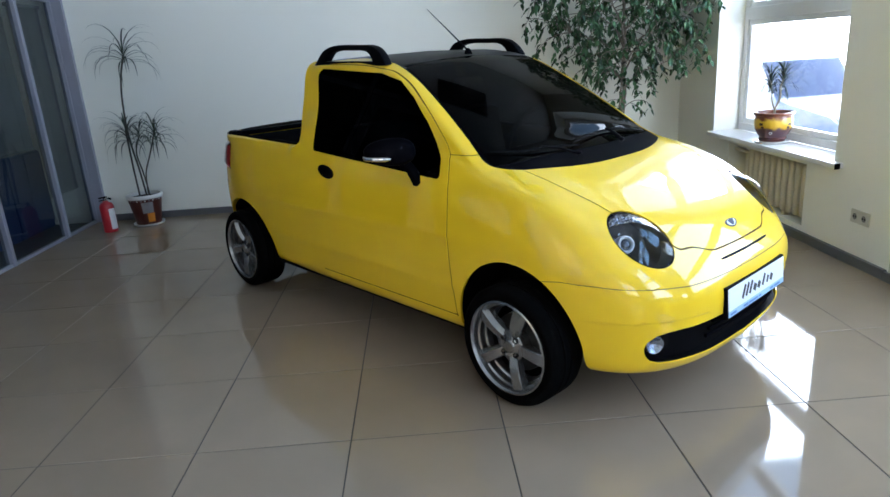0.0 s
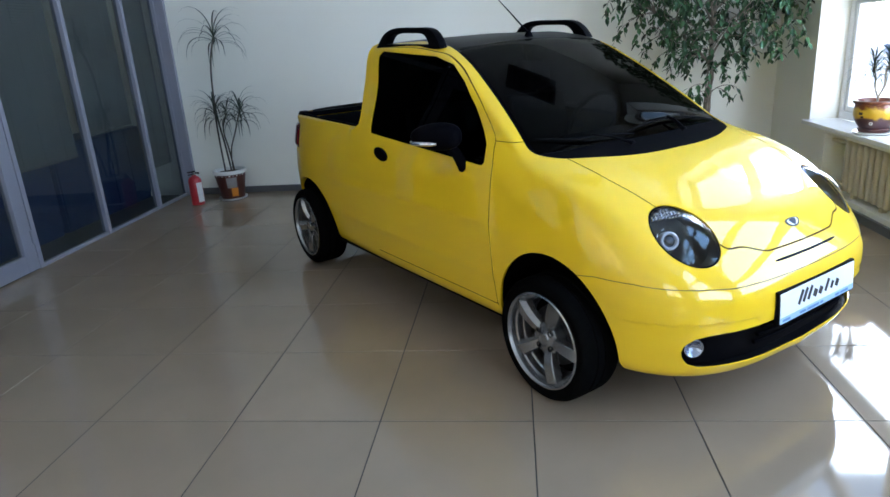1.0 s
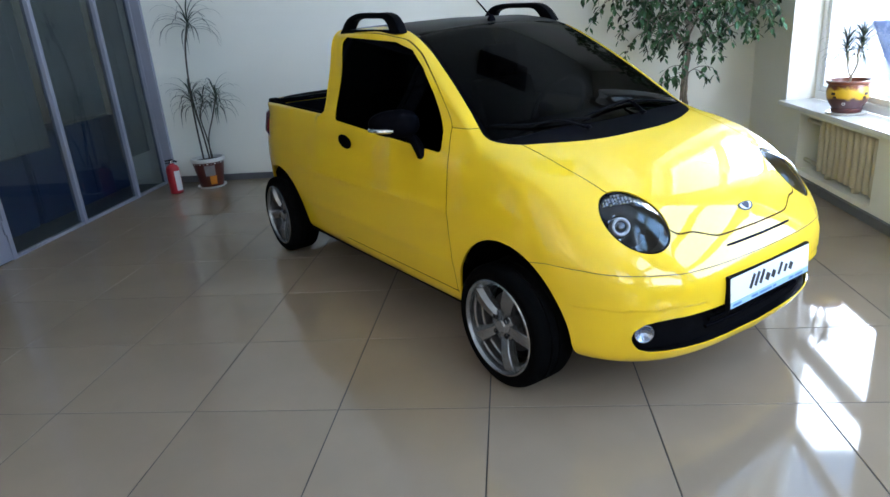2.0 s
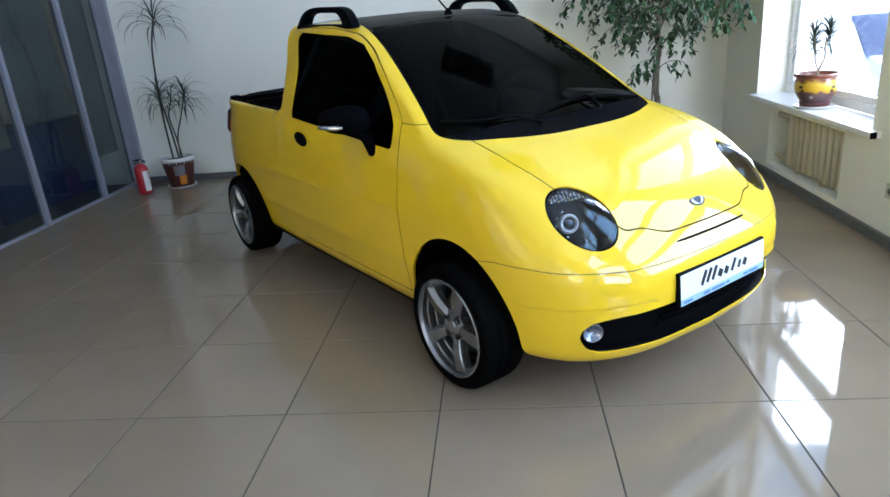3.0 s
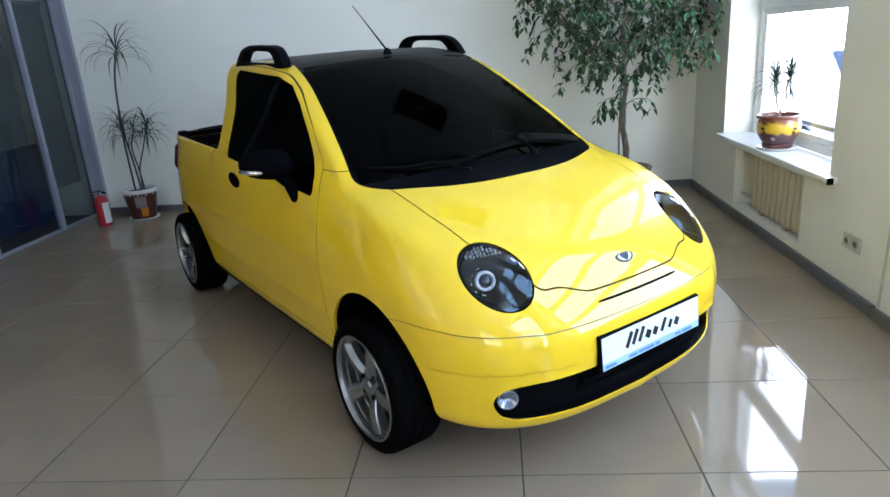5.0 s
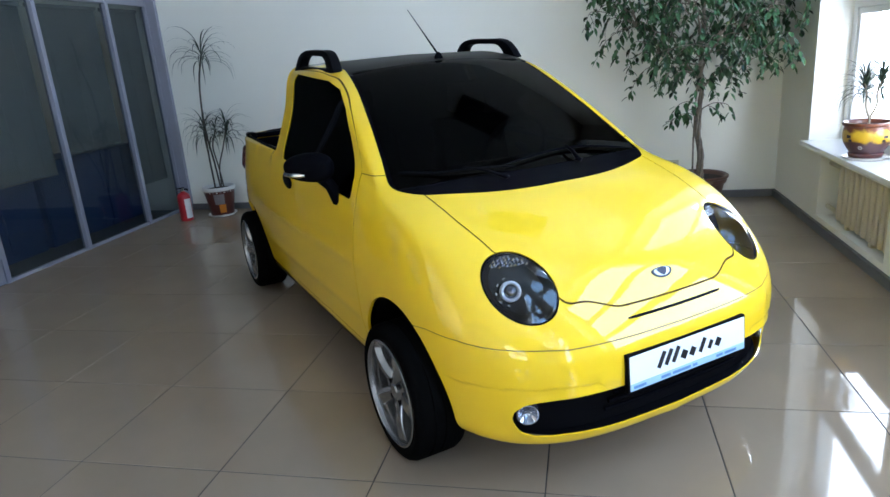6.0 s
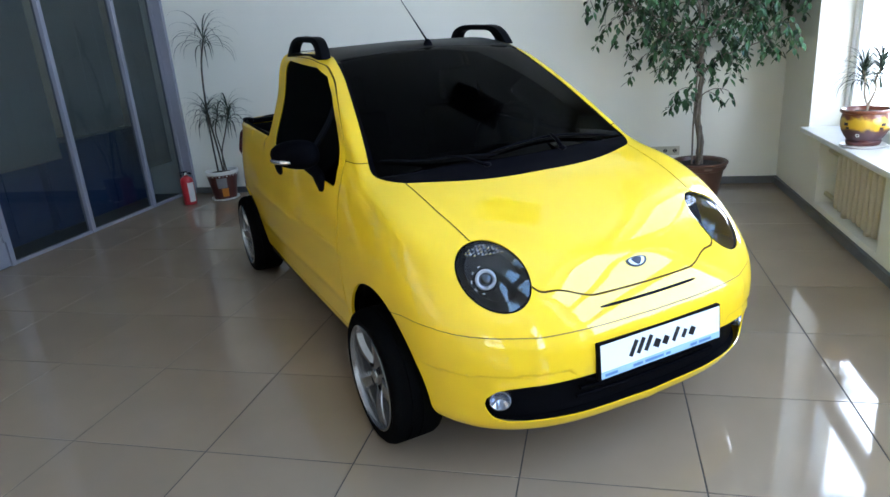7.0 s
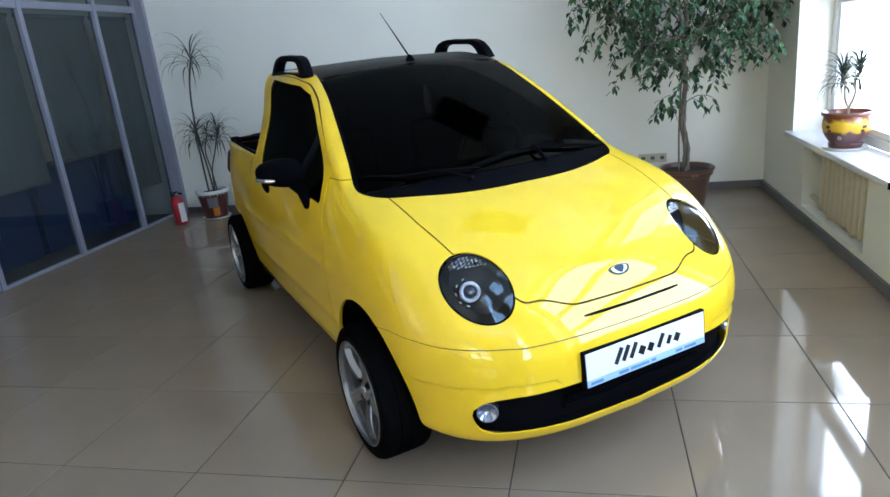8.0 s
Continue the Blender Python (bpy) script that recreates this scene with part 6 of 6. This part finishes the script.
part("valve", lathe([(0.0005, 0.298), (0.017, 0.298), (0.017, 0.322), (0.012, 0.327), (0.0005, 0.328)], 20), M_CHROME, ext, smooth=True)
part("lever", box(-0.012, 0.012, -0.060, 0.018, 0.326, 0.336, 0.003), M_BLACK, ext)
part("carry_handle", box(-0.010, 0.010, -0.062, 0.010, 0.302, 0.309, 0.003), M_BLACK, ext)
part("nozzle", tube([(0.0, 0.014, 0.312), (0.0, 0.04, 0.312), (0.0, 0.056, 0.300)], [0.007, 0.008, 0.010], 10), M_BLACK, ext, smooth=True)
pot_patch(ext, "label", M_LABEL, 0.03, 0.225, -0.45, 0.62, lambda z: 0.0638, "white paper label")

# ---- office beyond the glass ----
for k, (y0, y1) in enumerate(zip(POSTS, POSTS[1:])):
    blind = thing("venetian_blind", "lowered grey venetian blind behind the glass", "blind", pose(XW - 0.10, 0, 0), group="office blinds")
    part("head_box", box(-0.02, 0.02, y0 + 0.04, y1 - 0.04, 2.03, 2.06, 0.003), M_BLIND, blind)
    z_low = (0.70, 0.84, 0.40)[k]
    z = 2.02
    while z > z_low:
        bm = bmesh.new()
        m = Matrix.Translation((0, 0, z)) @ pose(0, 0, 0, 0, 58, 0)
        add_box(bm, -0.012, 0.012, y0 + 0.045, y1 - 0.045, -0.0006, 0.0006, 0, m)
        part("slat", bm, M_BLIND, blind)
        z -= 0.0205
    part("bottom_bar", box(-0.010, 0.010, y0 + 0.045, y1 - 0.045, z - 0.008, z + 0.004, 0.002), M_BLIND, blind)
    for q in (0.22, 0.5, 0.78):
        y = lerp(y0, y1, q)
        part("cord", box(0.0125, 0.0145, y - 0.002, y + 0.002, z, 2.03), M_CORD, blind)
for y, w in ((2.1, 0.78), (2.95, 0.78), (3.74, 0.58)):
    cab = thing("office_cabinet", "dark blue laminate office cabinet", "cabinet", pose(XW - 0.62, y, 0), group="office cabinets")
    part("body", box(-0.22, 0.20, 0.0, w, 0.0, 0.76, 0.005), M_BLUE, cab)
    part("door_panel", box(0.2005, 0.218, 0.01, w / 2 - 0.005, 0.06, 0.75, 0.003), M_BLUE, cab)
    part("door_panel", box(0.2005, 0.218, w / 2 + 0.005, w - 0.01, 0.06, 0.75, 0.003), M_BLUE, cab)

# ---- ceiling panel that is switched off ----
M_SMOKE = material("smoked_diffuser", (0.07, 0.07, 0.07), 0.5)
panel_light = thing("ceiling_panel_lamp", "square dark ceiling panel lamp, switched off", "ceiling lamp", pose(0.89, 2.64, ZC))
part("frame", box(-0.34, 0.34, -0.34, 0.34, -0.018, -0.001, 0.004), M_SMOKE, panel_light)
part("diffuser", box(-0.31, 0.31, -0.31, 0.31, -0.021, -0.0185), M_SMOKE, panel_light)

# ---- parked van in the yard ----
M_PALEBLUE = material("pale_blue_paint", (0.075, 0.105, 0.19), 0.35, coat=0.2, var=0.05, scale=2)
M_VANGLASS = material("van_glass", (0.06, 0.08, 0.13), 0.1)
parked = thing("parked_van", "pale blue van parked in the yard outside the window", "van", pose(7.9, 11.0, -1.40, 0, 0, -90))
part("body", prism([(-2.5, 0.35), (-2.5, 2.12), (-2.35, 2.23), (-0.60, 2.23), (0.15, 1.48), (1.9, 1.32), (2.25, 1.15), (2.3, 0.6), (2.2, 0.35)], -0.85, 0.85, 0.07, 3), M_PALEBLUE, parked, smooth=True)
for y in (-0.856, 0.856):
    part("side_window", prism([(-0.55, 1.50), (-0.55, 2.05), (-0.45, 2.05), (0.05, 1.52)], *sorted((y, y * 0.99)), 0.004), M_VANGLASS, parked)
    part("bumper_strip", prism([(-2.4, 0.70), (-2.4, 0.78), (2.1, 0.78), (2.1, 0.70)], *sorted((y * 1.01, y * 0.99)), 0.004), M_BLACK, parked)
for x in (-1.5, 1.45):
    for y in (-0.80, 0.80):
        bm = lathe([(0.05, -0.1), (0.20, -0.1), (0.32, -0.09), (0.34, -0.05), (0.34, 0.05), (0.32, 0.09), (0.20, 0.1), (0.05, 0.1)], 28, "y")
        part("tyre", bm, M_TYRE, parked, smooth=True).location = (x, y, 0.34)

# ---- floor tiles ----
TILE, GAP = 0.6, 0.0045
tile_meshes = {}


def tile_mesh(w, h):
    key = (round(w, 4), round(h, 4))
    if key not in tile_meshes:
        bm = bmesh.new()
        c = 0.0012
        lo = [bm.verts.new((sx * w / 2, sy * h / 2, -0.006)) for sx, sy in ((-1, -1), (1, -1), (1, 1), (-1, 1))]
        md = [bm.verts.new((sx * w / 2, sy * h / 2, -c)) for sx, sy in ((-1, -1), (1, -1), (1, 1), (-1, 1))]
        up = [bm.verts.new((sx * (w / 2 - c), sy * (h / 2 - c), 0)) for sx, sy in ((-1, -1), (1, -1), (1, 1), (-1, 1))]
        bm.faces.new(up)
        for a, b in ((lo, md), (md, up)):
            for k in range(4):
                bm.faces.new((a[k], a[(k + 1) % 4], b[(k + 1) % 4], b[k]))
        tile_meshes[key] = mesh_of(bm, "tile", M_TILE)
    return tile_meshes[key]


for i in range(math.floor(XW / TILE), math.ceil(XE / TILE)):
    for j in range(math.floor(YS / TILE), math.ceil(YNW / TILE)):
        x0, x1 = max(i * TILE + GAP / 2, XW), min((i + 1) * TILE - GAP / 2, XE)
        y0, y1 = max(j * TILE + GAP / 2, YS), min((j + 1) * TILE - GAP / 2, YNW)
        if x1 - x0 > 0.02 and y1 - y0 > 0.02:
            tile = new("tile", tile_mesh(x1 - x0, y1 - y0))
            tile.parent = floor
            tile.location = ((x0 + x1) / 2, (y0 + y1) / 2, 0)
            tile.rotation_euler = (rng.uniform(-0.0011, 0.0011), rng.uniform(-0.0011, 0.0011), 0)
